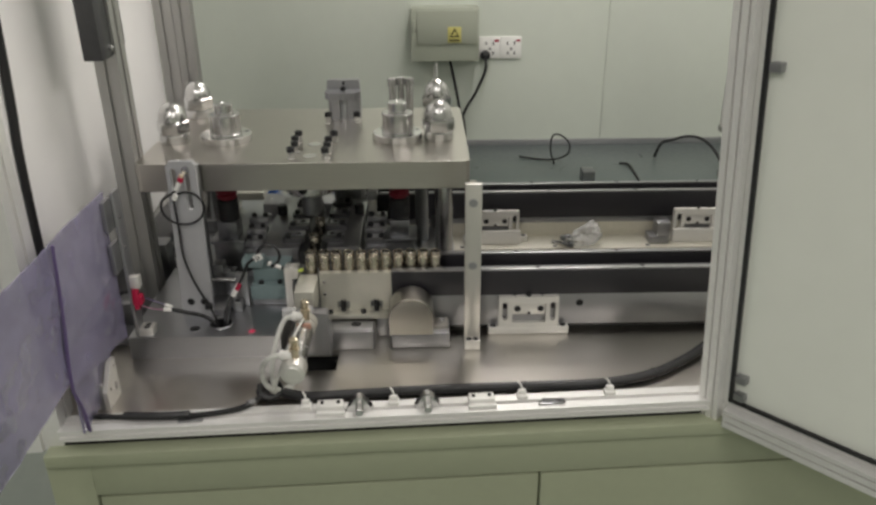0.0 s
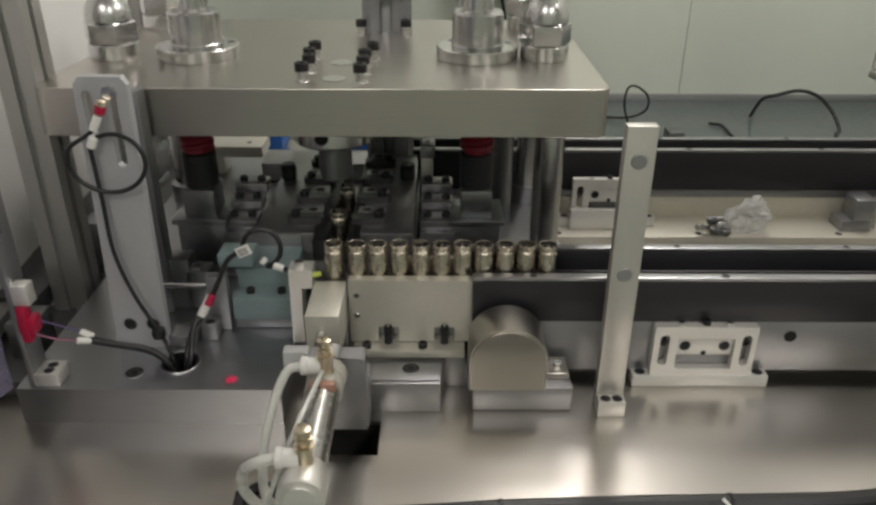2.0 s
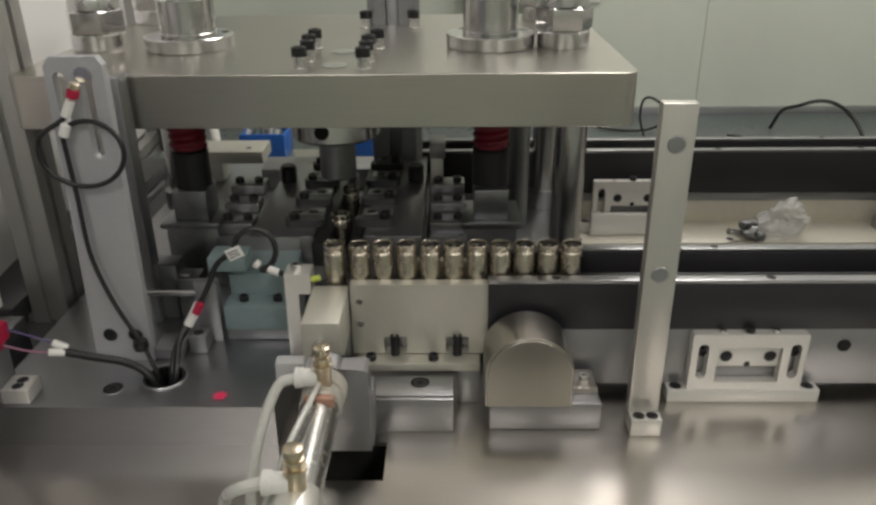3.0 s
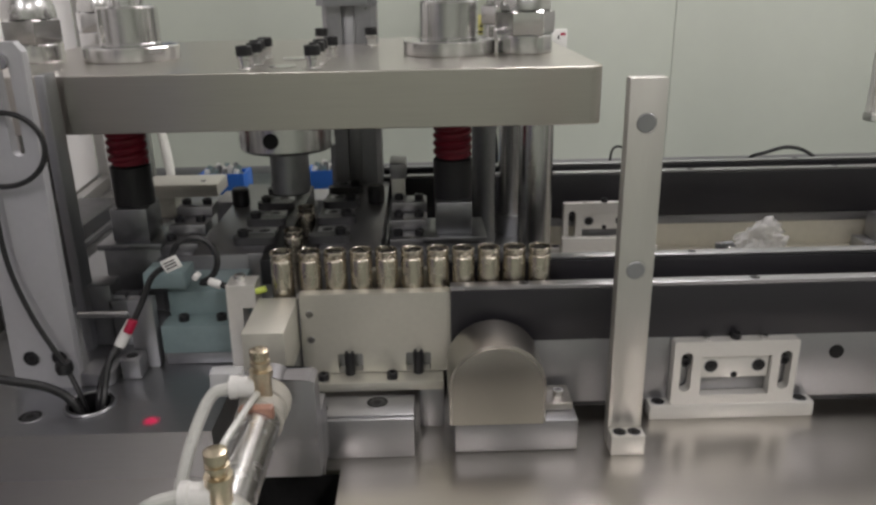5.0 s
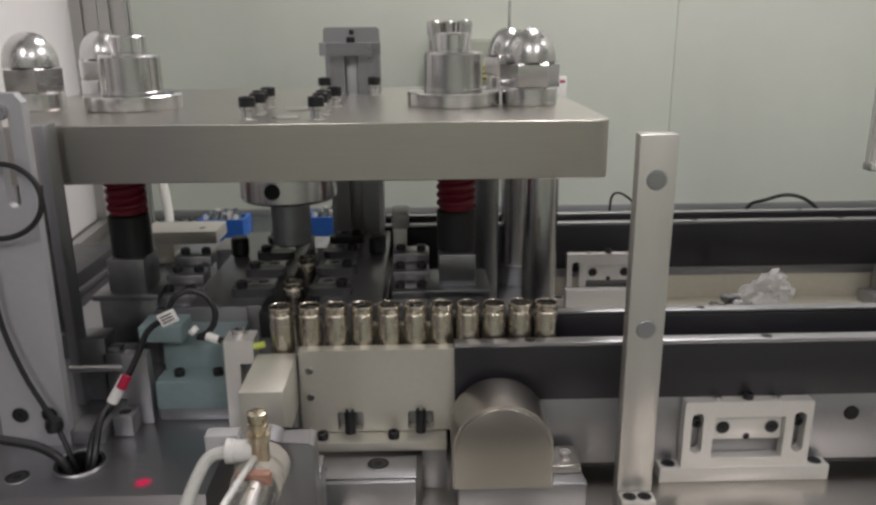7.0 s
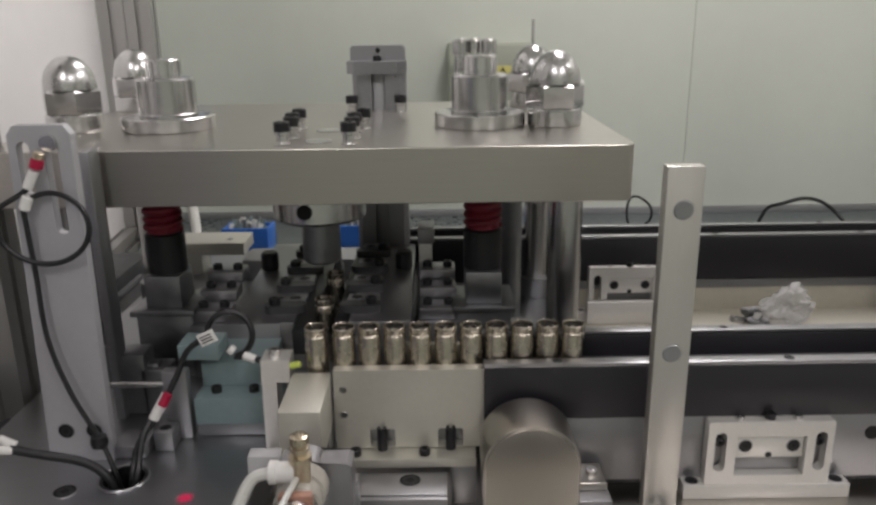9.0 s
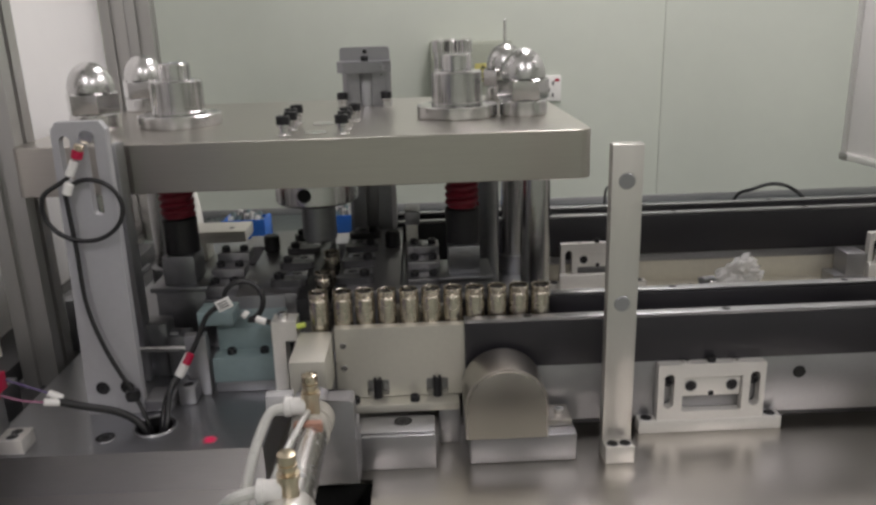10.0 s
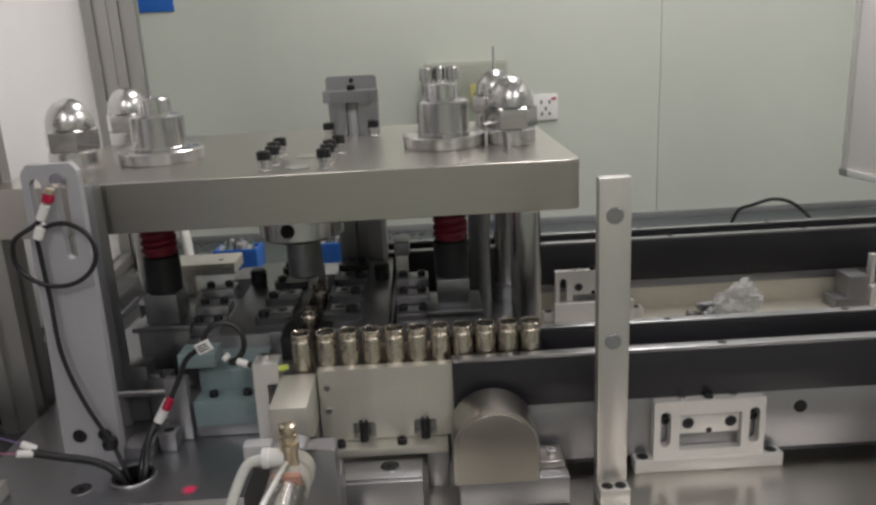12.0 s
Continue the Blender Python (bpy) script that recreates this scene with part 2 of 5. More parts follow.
def rect_loop(x0, x1, y0, y1, r=0.0, n=4):
    if r <= 0:
        return [(x0, y0), (x1, y0), (x1, y1), (x0, y1)]
    out = []
    for cx, cy, a0 in ((x1 - r, y0 + r, -90), (x1 - r, y1 - r, 0), (x0 + r, y1 - r, 90), (x0 + r, y0 + r, 180)):
        for k in range(n + 1):
            a = radians(a0 + 90 * k / n)
            out.append((cx + r * math.cos(a), cy + r * math.sin(a)))
    return out


def plate(outer, holes, depth, plane="XZ", at=0.0):
    """A flat plate with holes: an outline in a plane, given thickness along the third axis from 'at'."""
    bm = bmesh.new()
    put = {"XZ": lambda u, v: (u, at, v), "XY": lambda u, v: (u, v, at), "YZ": lambda u, v: (at, u, v)}[plane]
    edges = []
    for loop in [outer, *holes]:
        vs = [bm.verts.new(put(u, v)) for u, v in loop]
        edges += [bm.edges.new((vs[k], vs[(k + 1) % len(vs)])) for k in range(len(vs))]
    bmesh.ops.triangle_fill(bm, use_beauty=True, use_dissolve=False, edges=edges)
    r = bmesh.ops.extrude_face_region(bm, geom=bm.faces[:])
    off = {"XZ": (0, depth, 0), "XY": (0, 0, depth), "YZ": (depth, 0, 0)}[plane]
    bmesh.ops.translate(bm, vec=off, verts=[g for g in r["geom"] if isinstance(g, bmesh.types.BMVert)])
    return bm


def cap_screw_mesh(name, mat):
    """A socket cap screw of radius 1 and height 1.2 with a hexagon recess."""
    bm = lathe([(0, 0), (1, 0), (1, 1.08), (0.9, 1.2), (0.56, 1.2), (0.5, 0.55), (0, 0.5)], 18)
    return mesh_of(bm, mat, name)


SCREW, SCREW_BRIGHT = cap_screw_mesh("screw", screw_black), cap_screw_mesh("bright_screw", chrome)
TURN = {"Z": I4, "-Y": Matrix.Rotation(radians(90), 4, "X"), "X": Matrix.Rotation(radians(90), 4, "Y"), "-X": Matrix.Rotation(radians(-90), 4, "Y")}


def screw(parent, at, r, axis="Z", me=None, xf=None, tall=1.0):
    ob = new("screw", me or SCREW)
    m = Matrix.Translation(at) @ TURN[axis] @ Matrix.Diagonal((r, r, r * tall, 1))
    return link(ob, parent, (xf @ m) if xf is not None else m)


def recess(parent, at, r, axis="Z", xf=None):
    """A counterbored screw hole laid on as a low disc, its depth painted black."""
    ob = new("screw_hole", HOLE)
    m = Matrix.Translation(at) @ TURN[axis] @ Matrix.Diagonal((r, r, r, 1))
    return link(ob, parent, (xf @ m) if xf is not None else m)


# Raised disc; the black inner ring and socket stand in for their shade.
HOLE = mesh_of(lathe([(1.16, 0.0), (1.12, 0.06), (1.0, 0.06), (0.99, 0.03), (0.74, 0.03), (0.70, 0.05), (0.40, 0.05), (0.38, 0.035), (0, 0.035)], 20), screw_black, "screw_hole")
HOLE.materials.append(alu_grey)
HOLE.materials.append(pit_black)
for face in HOLE.polygons:
    ring_r = max(math.hypot(HOLE.vertices[k].co.x, HOLE.vertices[k].co.y) for k in face.vertices)
    face.material_index = 1 if ring_r > 1.005 else 2 if ring_r > 0.75 or ring_r < 0.395 else 0

# ---- room ----
single("floor", B((-3.2, 3.6, -3.4, 2.06, -0.92, -0.85), bev=0), floor_mat, "grey-green epoxy floor of the workshop", "floor", kind="structure")
single("ceiling", B((-3.2, 3.6, -3.4, 2.06, 1.76, 1.82), bev=0), white_panel, "plain white panelled ceiling over the machine", "ceiling", kind="structure")
wall_north = thing("wall_north", (0.5, 2.0, -0.85), "pale green-white sandwich panel wall behind the machine", "wall", kind="structure")
for x0, x1 in ((-3.2, 0.8785), (0.8798, 3.6)):
    part("wall_panel", B((x0, x1, 1.98, 1.990, -0.85, 1.76), bev=0.0015), wall_paint, wall_north)
part("backing", B((-3.2, 3.6, 1.991, 2.05, -0.85, 1.76), bev=0), wall_paint, wall_north)
single("wall_trim", B((-3.19, 3.59, 1.972, 1.9795, -0.262, -0.226), bev=0.002), alu_grey, "pale trim strip along the wall above the bench", "trim", kind="structure")
single("wall_south", B((-3.2, 3.6, -3.46, -3.4, -0.85, 1.76), bev=0), wall_paint, "pale painted wall of the workshop", "wall", kind="structure")
single("wall_west", B((-3.26, -3.2, -3.4, 2.06, -0.85, 1.76), bev=0), wall_paint, "pale painted side wall of the workshop", "wall", kind="structure")
single("wall_east", B((3.6, 3.66, -3.4, 2.06, -0.85, 1.76), bev=0), wall_paint, "pale painted side wall of the workshop", "wall", kind="structure")

# distribution box, sockets and sign on the wall
dbox = thing("distribution_box", (0.226, 1.98, 0.12), "grey-green wall-mounted electrical distribution box with yellow warning label", "electrical box")
part("body", B((0.095, 0.357, 1.885, 1.98, 0.118, 0.318), bev=0.004), box_grey, dbox)
part("cover", B((0.118, 0.350, 1.876, 1.886, 0.185, 0.312), bev=0.003), box_grey, dbox)
part("latch", B((0.100, 0.114, 1.876, 1.886, 0.235, 0.275), bev=0.002), box_grey, dbox)
tri = part("warning_label", B((0.236, 0.288, 1.873, 1.877, 0.192, 0.250), bev=0.0005), yellow, dbox, "yellow warning label with dark triangle")
part("triangle", plate([(0.244, 0.213), (0.280, 0.213), (0.262, 0.246)], [[(0.251, 0.217), (0.273, 0.217), (0.262, 0.238)]], -0.001, "XZ", 1.8725), rubber, tri)
part("text_bar", B((0.242, 0.282, 1.8715, 1.873, 0.197, 0.203), bev=0), rubber, tri)
part("conduit", rod((0.19, 1.965, -0.85), (0.19, 1.965, 0.118), 0.010, 16), white_plastic, dbox)
socket = thing("wall_socket", (0.405, 1.98, 0.11), "white double wall socket panel with five-hole outlets", "socket")
for x0 in (0.364, 0.4495):
    p = part("faceplate", B((x0, x0 + 0.084, 1.970, 1.98, 0.112, 0.197), bev=0.002), white_plastic, socket)
    for dx, dz, rz in ((0.028, 0.172, 0), (0.056, 0.172, 0), (0.030, 0.133, 0), (0.056, 0.133, 0), (0.043, 0.150, 0)):
        part("pin_slot", B((x0 + dx - 0.0025, x0 + dx + 0.0025, 1.9685, 1.9702, dz - 0.006, dz + 0.006), bev=0), pit_black, p)
    part("indicator", B((x0 + 0.062, x0 + 0.078, 1.9685, 1.9702, 0.178, 0.186), bev=0), red_plastic, p)
plug = thing("plug_cable", (0.385, 1.96, 0.10), "black plug in the socket with its hanging cable", "cable")
part("plug", lathe([(0, 0), (0.019, 0), (0.021, 0.01), (0.018, 0.028), (0.008, 0.034), (0, 0.034)], 20, (0.388, 1.969, 0.128), "-Y"), rubber, plug)
part("cord", tube([(0.388, 1.94, 0.125), (0.387, 1.93, 0.07), (0.35, 1.94, -0.02), (0.30, 1.95, -0.12), (0.285, 1.96, -0.3), (0.285, 1.96, -0.85)], 0.006), rubber, plug)
single("hanging_cable", tube([(0.245, 1.93, 0.118), (0.262, 1.93, 0.04), (0.285, 1.94, -0.08), (0.31, 1.95, -0.22), (0.315, 1.96, -0.85)], 0.006), rubber, "black power cable hanging from the distribution box", "cable")
single("wall_sign", B((-0.87, -0.70, 1.974, 1.98, 0.52, 0.66), bev=0.001), blue_plastic, "plain blue rectangular sign on the wall panel", "sign")

# low bench behind the machine
bench = thing("low_bench", (0.6, 1.6, -0.85), "low bench with dark glossy grey-green top against the wall", "bench")
part("top", B((-0.9, 2.3, 1.22, 1.971, -0.275, -0.25), bev=0.002), back_deck, bench)
for x in (-0.86, 0.68, 2.22):
    for y in (1.25, 1.91):
        part("leg", B((x, x + 0.04, y, y + 0.04, -0.85, -0.2752), bev=0.002), alu_grey, bench)

# ---- enclosure of the machine, in its own turned frame ----
hole_x0, hole_x1, hole_y0, hole_y1 = -0.075, -0.006, -0.106, -0.058
deck = thing("deck", (0.3, 0.3, 0), "brushed stainless steel machine deck with cut-out", "deck", kind="structure")
inv = FRONT.inverted()
hl = [inv @ Vector(p + (0,)) for p in ((hole_x0, hole_y0), (hole_x1, hole_y0), (hole_x1, hole_y1), (hole_x0, hole_y1))]
part("sheet", plate([(-0.50, 0.034), (1.07, 0.034), (1.07, 0.79), (0.25, 0.79), (0.25, 1.04), (-0.50, 1.04)], [[(v.x, v.y) for v in hl]], -0.004, "XY", 0.0), deck_steel, deck, xf=FRONT)
# Added box below the cut-out, its darkness put in the black colour.
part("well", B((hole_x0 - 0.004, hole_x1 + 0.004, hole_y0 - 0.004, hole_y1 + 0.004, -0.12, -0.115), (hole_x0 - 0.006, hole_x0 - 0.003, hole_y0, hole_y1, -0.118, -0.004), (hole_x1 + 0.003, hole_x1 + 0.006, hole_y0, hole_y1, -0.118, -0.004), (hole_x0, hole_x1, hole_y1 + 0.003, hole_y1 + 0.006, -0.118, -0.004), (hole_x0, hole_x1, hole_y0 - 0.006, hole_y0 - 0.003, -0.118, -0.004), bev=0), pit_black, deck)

cabinet = thing("machine_cabinet", (0.2, 0.3, -0.85), "olive-beige painted steel machine cabinet with flush doors", "cabinet")
part("body", B((-0.50, 1.08, 0.002, 0.80, -0.85, -0.046), (-0.50, 0.25, 0.8, 1.05, -0.85, -0.046), bev=0.002), cab_paint, cabinet, xf=FRONT)
part("top_strip", B((-0.495, 1.08, -0.022, 0.04, -0.0455, -0.0245), bev=0.0015), cab_paint, cabinet, xf=FRONT)
part("front_frame", B((-0.50, -0.438, -0.012, 0.002, -0.84, -0.048), (-0.438, 1.08, -0.012, 0.002, -0.107, -0.048), bev=0.001), cab_paint, cabinet, xf=FRONT)
for u0, u1 in ((-0.434, 0.224), (0.228, 0.885)):
    part("door", B((u0, u1, -0.012, 0.002, -0.84, -0.111), bev=0.0012), cab_paint, cabinet, xf=FRONT)
# Black filler strip for the shade between front rail and cabinet top.
part("gap", B((-0.49, 1.07, 0.004, 0.035, -0.0242, -0.0122), bev=0), pit_black, cabinet, xf=FRONT)

frame_ = thing("enclosure_frame", (0.2, 0.3, 0), "slotted aluminium profile frame of the enclosure", "frame", kind="structure")


def profile_bar(name, u0, u1, v0, v1, z0, z1, along, parent, xf=ENC, mat=None):
    """A slotted square profile with grooves on its four long sides."""
    g, d = 0.004, 0.006
    if along == "u":
        cv, cz = (v0 + v1) / 2, (z0 + z1) / 2
        loop = [(v0, z0), (cv - g, z0), (cv - g, z0 + d), (cv + g, z0 + d), (cv + g, z0), (v1, z0), (v1, cz - g), (v1 - d, cz - g), (v1 - d, cz + g), (v1, cz + g), (v1, z1), (cv + g, z1), (cv + g, z1 - d), (cv - g, z1 - d), (cv - g, z1), (v0, z1), (v0, cz + g), (v0 + d, cz + g), (v0 + d, cz - g), (v0, cz - g)]
        bm = plate(loop, [], u1 - u0, "YZ", u0)
    elif along == "v":
        cu, cz = (u0 + u1) / 2, (z0 + z1) / 2
        loop = [(u0, z0), (u1, z0), (u1, cz - g), (u1 - d, cz - g), (u1 - d, cz + g), (u1, cz + g), (u1, z1), (cu + g, z1), (cu + g, z1 - d), (cu - g, z1 - d), (cu - g, z1), (u0, z1), (u0, cz + g), (u0 + d, cz + g), (u0 + d, cz - g), (u0, cz - g)]
        bm = plate(loop, [], v1 - v0, "XZ", v0)
    else:
        cu, cv = (u0 + u1) / 2, (v0 + v1) / 2
        loop = [(u0, v0), (cu - g, v0), (cu - g, v0 + d), (cu + g, v0 + d), (cu + g, v0), (u1, v0), (u1, cv - g), (u1 - d, cv - g), (u1 - d, cv + g), (u1, cv + g), (u1, v1), (cu + g, v1), (cu + g, v1 - d), (cu - g, v1 - d), (cu - g, v1), (u0, v1), (u0, cv + g), (u0 + d, cv + g), (u0 + d, cv - g), (u0, cv - g)]
        bm = plate(loop, [], z1 - z0, "XY", z0)
    return part(name, bm, mat or profile, parent, xf=xf)


profile_bar("front_rail", -0.475, 1.06, -0.006, 0.034, -0.012, 0.006, "u", frame_, FRONT)
# Left rail and posts take the dim copy for the shade on them.
profile_bar("left_rail", -0.53, -0.49, 0.055, 1.029, 0.0, 0.04, "v", frame_, ENC, dim_profile)
profile_bar("right_rail", 1.057, 1.097, 0.05, 0.928, 0.0, 0.04, "v", frame_)
profile_bar("corner_post", -0.511, -0.4685, 1.030, 1.072, 0.0005, 1.2, "z", frame_, ENC, dim_profile)
profile_bar("corner_post", -0.4675, -0.425, 1.030, 1.072, 0.0005, 1.2, "z", frame_, ENC, dim_profile)
profile_bar("middle_post", -0.396, -0.357, 0.118, 0.160, 0.0183, 1.2, "z", frame_, I4, dim_profile)
profile_bar("front_post", -0.53, -0.475, -0.006, 0.049, -0.034, 1.2, "z", frame_)
profile_bar("top_rail", -0.53, 1.1, 1.030, 1.070, 1.2, 1.24, "u", frame_)
profile_bar("top_rail", -0.53, -0.49, 0.05, 1.029, 1.2, 1.24, "v", frame_)
single("enclosure_panel", B((-0.518, -0.512, 0.568, 1.029, 0.0405, 1.2), bev=0.001), white_panel, "white side panel of the machine enclosure", "panel", kind="structure", xf=ENC)
single("enclosure_panel", B((-0.518, -0.512, 0.055, 0.567, 0.0405, 1.2), bev=0.001), white_panel, "white side panel of the machine enclosure", "panel", kind="structure", xf=ENC)
single("door_seal", tube([(-0.428, -0.088, 0.60), (-0.43, -0.090, 0.511), (-0.43, -0.099, 0.429), (-0.43, -0.108, 0.367), (-0.43, -0.114, 0.231), (-0.43, -0.116, 0.05), (-0.43, -0.116, 0.0425)], 0.0065), rubber, "black rubber door seal hanging along the enclosure panel", "seal", kind="structure")
closer = thing("door_closer", (-0.376, 0.12, 0.465), "dark grey door closer clamped round the enclosure post", "door closer", kind="structure")
part("body", B((-0.392, -0.361, 0.070, 0.1175, 0.465, 0.66), bev=0.003), dark_cover, closer)
part("jaw", B((-0.390, -0.362, 0.1605, 0.180, 0.475, 0.66), bev=0.003), dark_cover, closer)
screw(closer, (-0.361, 0.105, 0.480), 0.004, "X", SCREW_BRIGHT)
sidep = thing("enclosure_panel", (1.07, 1.12, 0.05), "white side panel with thin aluminium edge and metal corner", "panel", kind="structure")
part("sheet", B((1.070, 1.076, 0.987, 1.238, 0.062, 1.2), bev=0.001), white_panel, sidep, xf=ENC)
part("edge", B((1.064, 1.080, 1.2385, 1.252, 0.062, 1.2), bev=0.0015), profile, sidep, xf=ENC)
part("edge", B((1.064, 1.080, 0.987, 1.238, 0.046, 0.0615), bev=0.0015), profile, sidep, xf=ENC)
part("corner", B((1.062, 1.082, 1.225, 1.255, 0.044, 0.0612), bev=0.003), dim_profile, sidep, "grey metal corner", xf=ENC)
profile_bar("middle_post", 1.057, 1.097, 0.93, 0.985, -0.078, 1.2, "z", frame_)
profile_bar("cross_rail", 1.057, 1.097, 0.10, 0.928, 0.150, 0.190, "v", frame_)
win = thing("side_window", (1.07, 0.5, 0.19), "light aluminium side window frame with bright pane", "window", kind="structure")
part("stile", B((1.060, 1.094, 0.885, 0.925, 0.195, 1.2), bev=0.002), profile, win, xf=ENC)
part("bottom_rail", B((1.060, 1.094, 0.12, 0.8845, 0.195, 0.235), bev=0.002), profile, win, xf=ENC)
part("pane", B((1.076, 1.080, 0.12, 0.8845, 0.2355, 1.2), bev=0), door_panel, win, xf=ENC)
low = thing("side_panel", (1.08, 0.5, 0.04), "light lower side panel with dark upright slots", "panel", kind="structure")
part("sheet", plate(rect_loop(0.12, 0.928, 0.041, 0.149), [slot_loop(v, 0.098, 0.018, 0.07) for v in (0.62, 0.70, 0.78, 0.86)], 0.005, "YZ", 1.078), white_panel, low, xf=ENC)
part("backing", B((1.088, 1.092, 0.12, 0.928, 0.041, 0.149), bev=0), dark_cover, low, xf=ENC)

# open door on the right
P0, way = Vector((0.572, -0.185, 0)), Vector((0.65, -0.76, 0)).normalized()
DOOR = Matrix.Translation(P0) @ Matrix.Rotation(radians(-3.6), 4, "Y") @ Matrix.Rotation(math.atan2(way.y, way.x), 4, "Z")
door = thing("enclosure_door", (0.75, -0.4, -0.03), "open aluminium-framed enclosure door with milky panel", "door")
W = 0.62
part("stile", plate([(0, -0.022), (0.009, -0.022), (0.009, -0.017), (0.0118, -0.017), (0.0118, -0.022), (0.021, -0.022), (0.021, -0.017), (0.0238, -0.017), (0.0238, -0.022), (0.030, -0.022), (0.030, -0.004), (0.040, -0.004), (0.040, 0.004), (0.030, 0.004), (0.030, 0.022), (0, 0.022)], [], 1.2, "XY", -0.03), profile, door, xf=DOOR)
part("stile", B((W - 0.040, W, -0.022, 0.022, -0.03, 1.17), bev=0.001), profile, door, xf=DOOR)
part("bottom_rail", plate([(-0.022, -0.030), (-0.022, -0.021), (-0.017, -0.021), (-0.017, -0.0182), (-0.022, -0.0182), (-0.022, -0.009), (-0.017, -0.009), (-0.017, -0.0062), (-0.022, -0.0062), (-0.022, 0.0), (-0.004, 0.0), (-0.004, 0.010), (0.004, 0.010), (0.004, 0.0), (0.022, 0.0), (0.022, -0.030)], [], W - 0.081, "YZ", 0.0405), profile, door, xf=DOOR)
part("top_rail", B((0.0405, W - 0.0405, -0.022, 0.022, 1.13, 1.17), bev=0.001), profile, door, xf=DOOR)
part("seal", B((0.041, 0.047, -0.012, -0.006, 0.012, 1.12), (0.041, W - 0.042, -0.012, -0.006, 0.0105, 0.016), bev=0.0005), rubber, door, "dark rubber edge seal", xf=DOOR)
part("panel", B((0.041, W - 0.041, -0.003, 0.003, 0.010, 1.13), bev=0), door_panel, door, "milky pale green panel", xf=DOOR)
for z in (0.02, 0.05, 0.5):
    part("catch", B((0.05, 0.066, -0.016, -0.004, z, z + 0.012), bev=0.001), lip_grey, door, xf=DOOR)

# violet acrylic leaf on the other side, standing open
leaf = thing("acrylic_door", (-0.345, -0.25, 0.0), "open violet-tinted acrylic door leaf with folded lower film", "door")


def film(points, thick=0.003):
    """A slightly wavy upright sheet between a lower and an upper line of points."""
    low, high = points
    bm = bmesh.new()
    n, m = 30, 26
    grid = []
    for i in range(n + 1):
        a = i / n
        col_ = []
        for j in range(m + 1):
            b = j / m
            p = (Vector(low[0]).lerp(Vector(low[1]), a)).lerp(Vector(high[0]).lerp(Vector(high[1]), a), b)
            p.x += 0.006 * noise.noise(p * 9.0) + 0.002 * noise.noise(p * 34.0)
            col_.append(bm.verts.new(p))
        grid.append(col_)
    for i in range(n):
        for j in range(m):
            bm.faces.new((grid[i][j], grid[i + 1][j], grid[i + 1][j + 1], grid[i][j + 1]))
    r_ = bmesh.ops.extrude_face_region(bm, geom=bm.faces[:])
    bmesh.ops.translate(bm, vec=(-thick, 0, 0), verts=[g for g in r_["geom"] if isinstance(g, bmesh.types.BMVert)])
    return bm


part("sheet", film((((-0.345, -0.066, 0.045), (-0.338, -0.284, 0.098)), ((-0.345, -0.062, 0.296), (-0.338, -0.252, 0.292)))), purple_film, leaf, "violet translucent acrylic sheet")
part("outer_sheet", film((((-0.339, -0.290, 0.104), (-0.352, -0.56, 0.060)), ((-0.339, -0.254, 0.290), (-0.352, -0.56, 0.285)))), purple_film, leaf, "violet acrylic sheet of the outer fold")
part("lower_film", film((((-0.350, -0.150, 0.008), (-0.342, -0.276, 0.012)), ((-0.350, -0.085, 0.115), (-0.342, -0.278, 0.140)))), purple_film, leaf, "doubled violet film along the bottom")
part("fold_edge", tube([(-0.338, -0.252, 0.292), (-0.337, -0.268, 0.20), (-0.337, -0.287, 0.101), (-0.336, -0.276, 0.055), (-0.336, -0.270, 0.012)], 0.0024, 8), purple_wire, leaf, "dark violet fold edge")
for z in (0.235, 0.165):
    part("hinge", B((-0.345, -0.3375, -0.082, -0.052, z, z + 0.050), bev=0.001), lip_grey, leaf)
gus = thing("gusset_bracket", (-0.335, -0.18, 0), "grey aluminium gusset bracket with bolt holes beside the front rail", "bracket")
part("web", plate([(-0.205, 0.0), (-0.160, 0.0), (-0.160, 0.066), (-0.176, 0.066), (-0.205, 0.030)], [slot_loop(-0.168, 0.055, 0.006, 0.006), slot_loop(-0.190, 0.028, 0.006, 0.006), slot_loop(-0.172, 0.022, 0.009, 0.016)], 0.007, "YZ", -0.340), alu, gus)
part("flange", B((-0.362, -0.3405, -0.205, -0.165, 0.0, 0.010), (-0.362, -0.3405, -0.205, -0.198, 0.0105, 0.045), bev=0.001), alu_grey, gus)

# parts along the front rail
def front_cone(u):
    o = thing("door_bumper", tuple(FRONT @ Vector((u, 0.012, 0.006))), "turned steel cone catch on the front rail", "door catch", "catches on the front rail")
    part("cone", plate([(-0.020, 0.0062), (0.020, 0.0062), (0.007, 0.026), (0.003, 0.029), (-0.003, 0.029), (-0.007, 0.026)], [], 0.014, "XZ", 0.010), turned, o, xf=FRONT @ Matrix.Translation((u, 0, 0)))
    part("stud", rod((u, -0.004, 0.012), (u, 0.016, 0.012), 0.006), chrome, o, xf=FRONT)


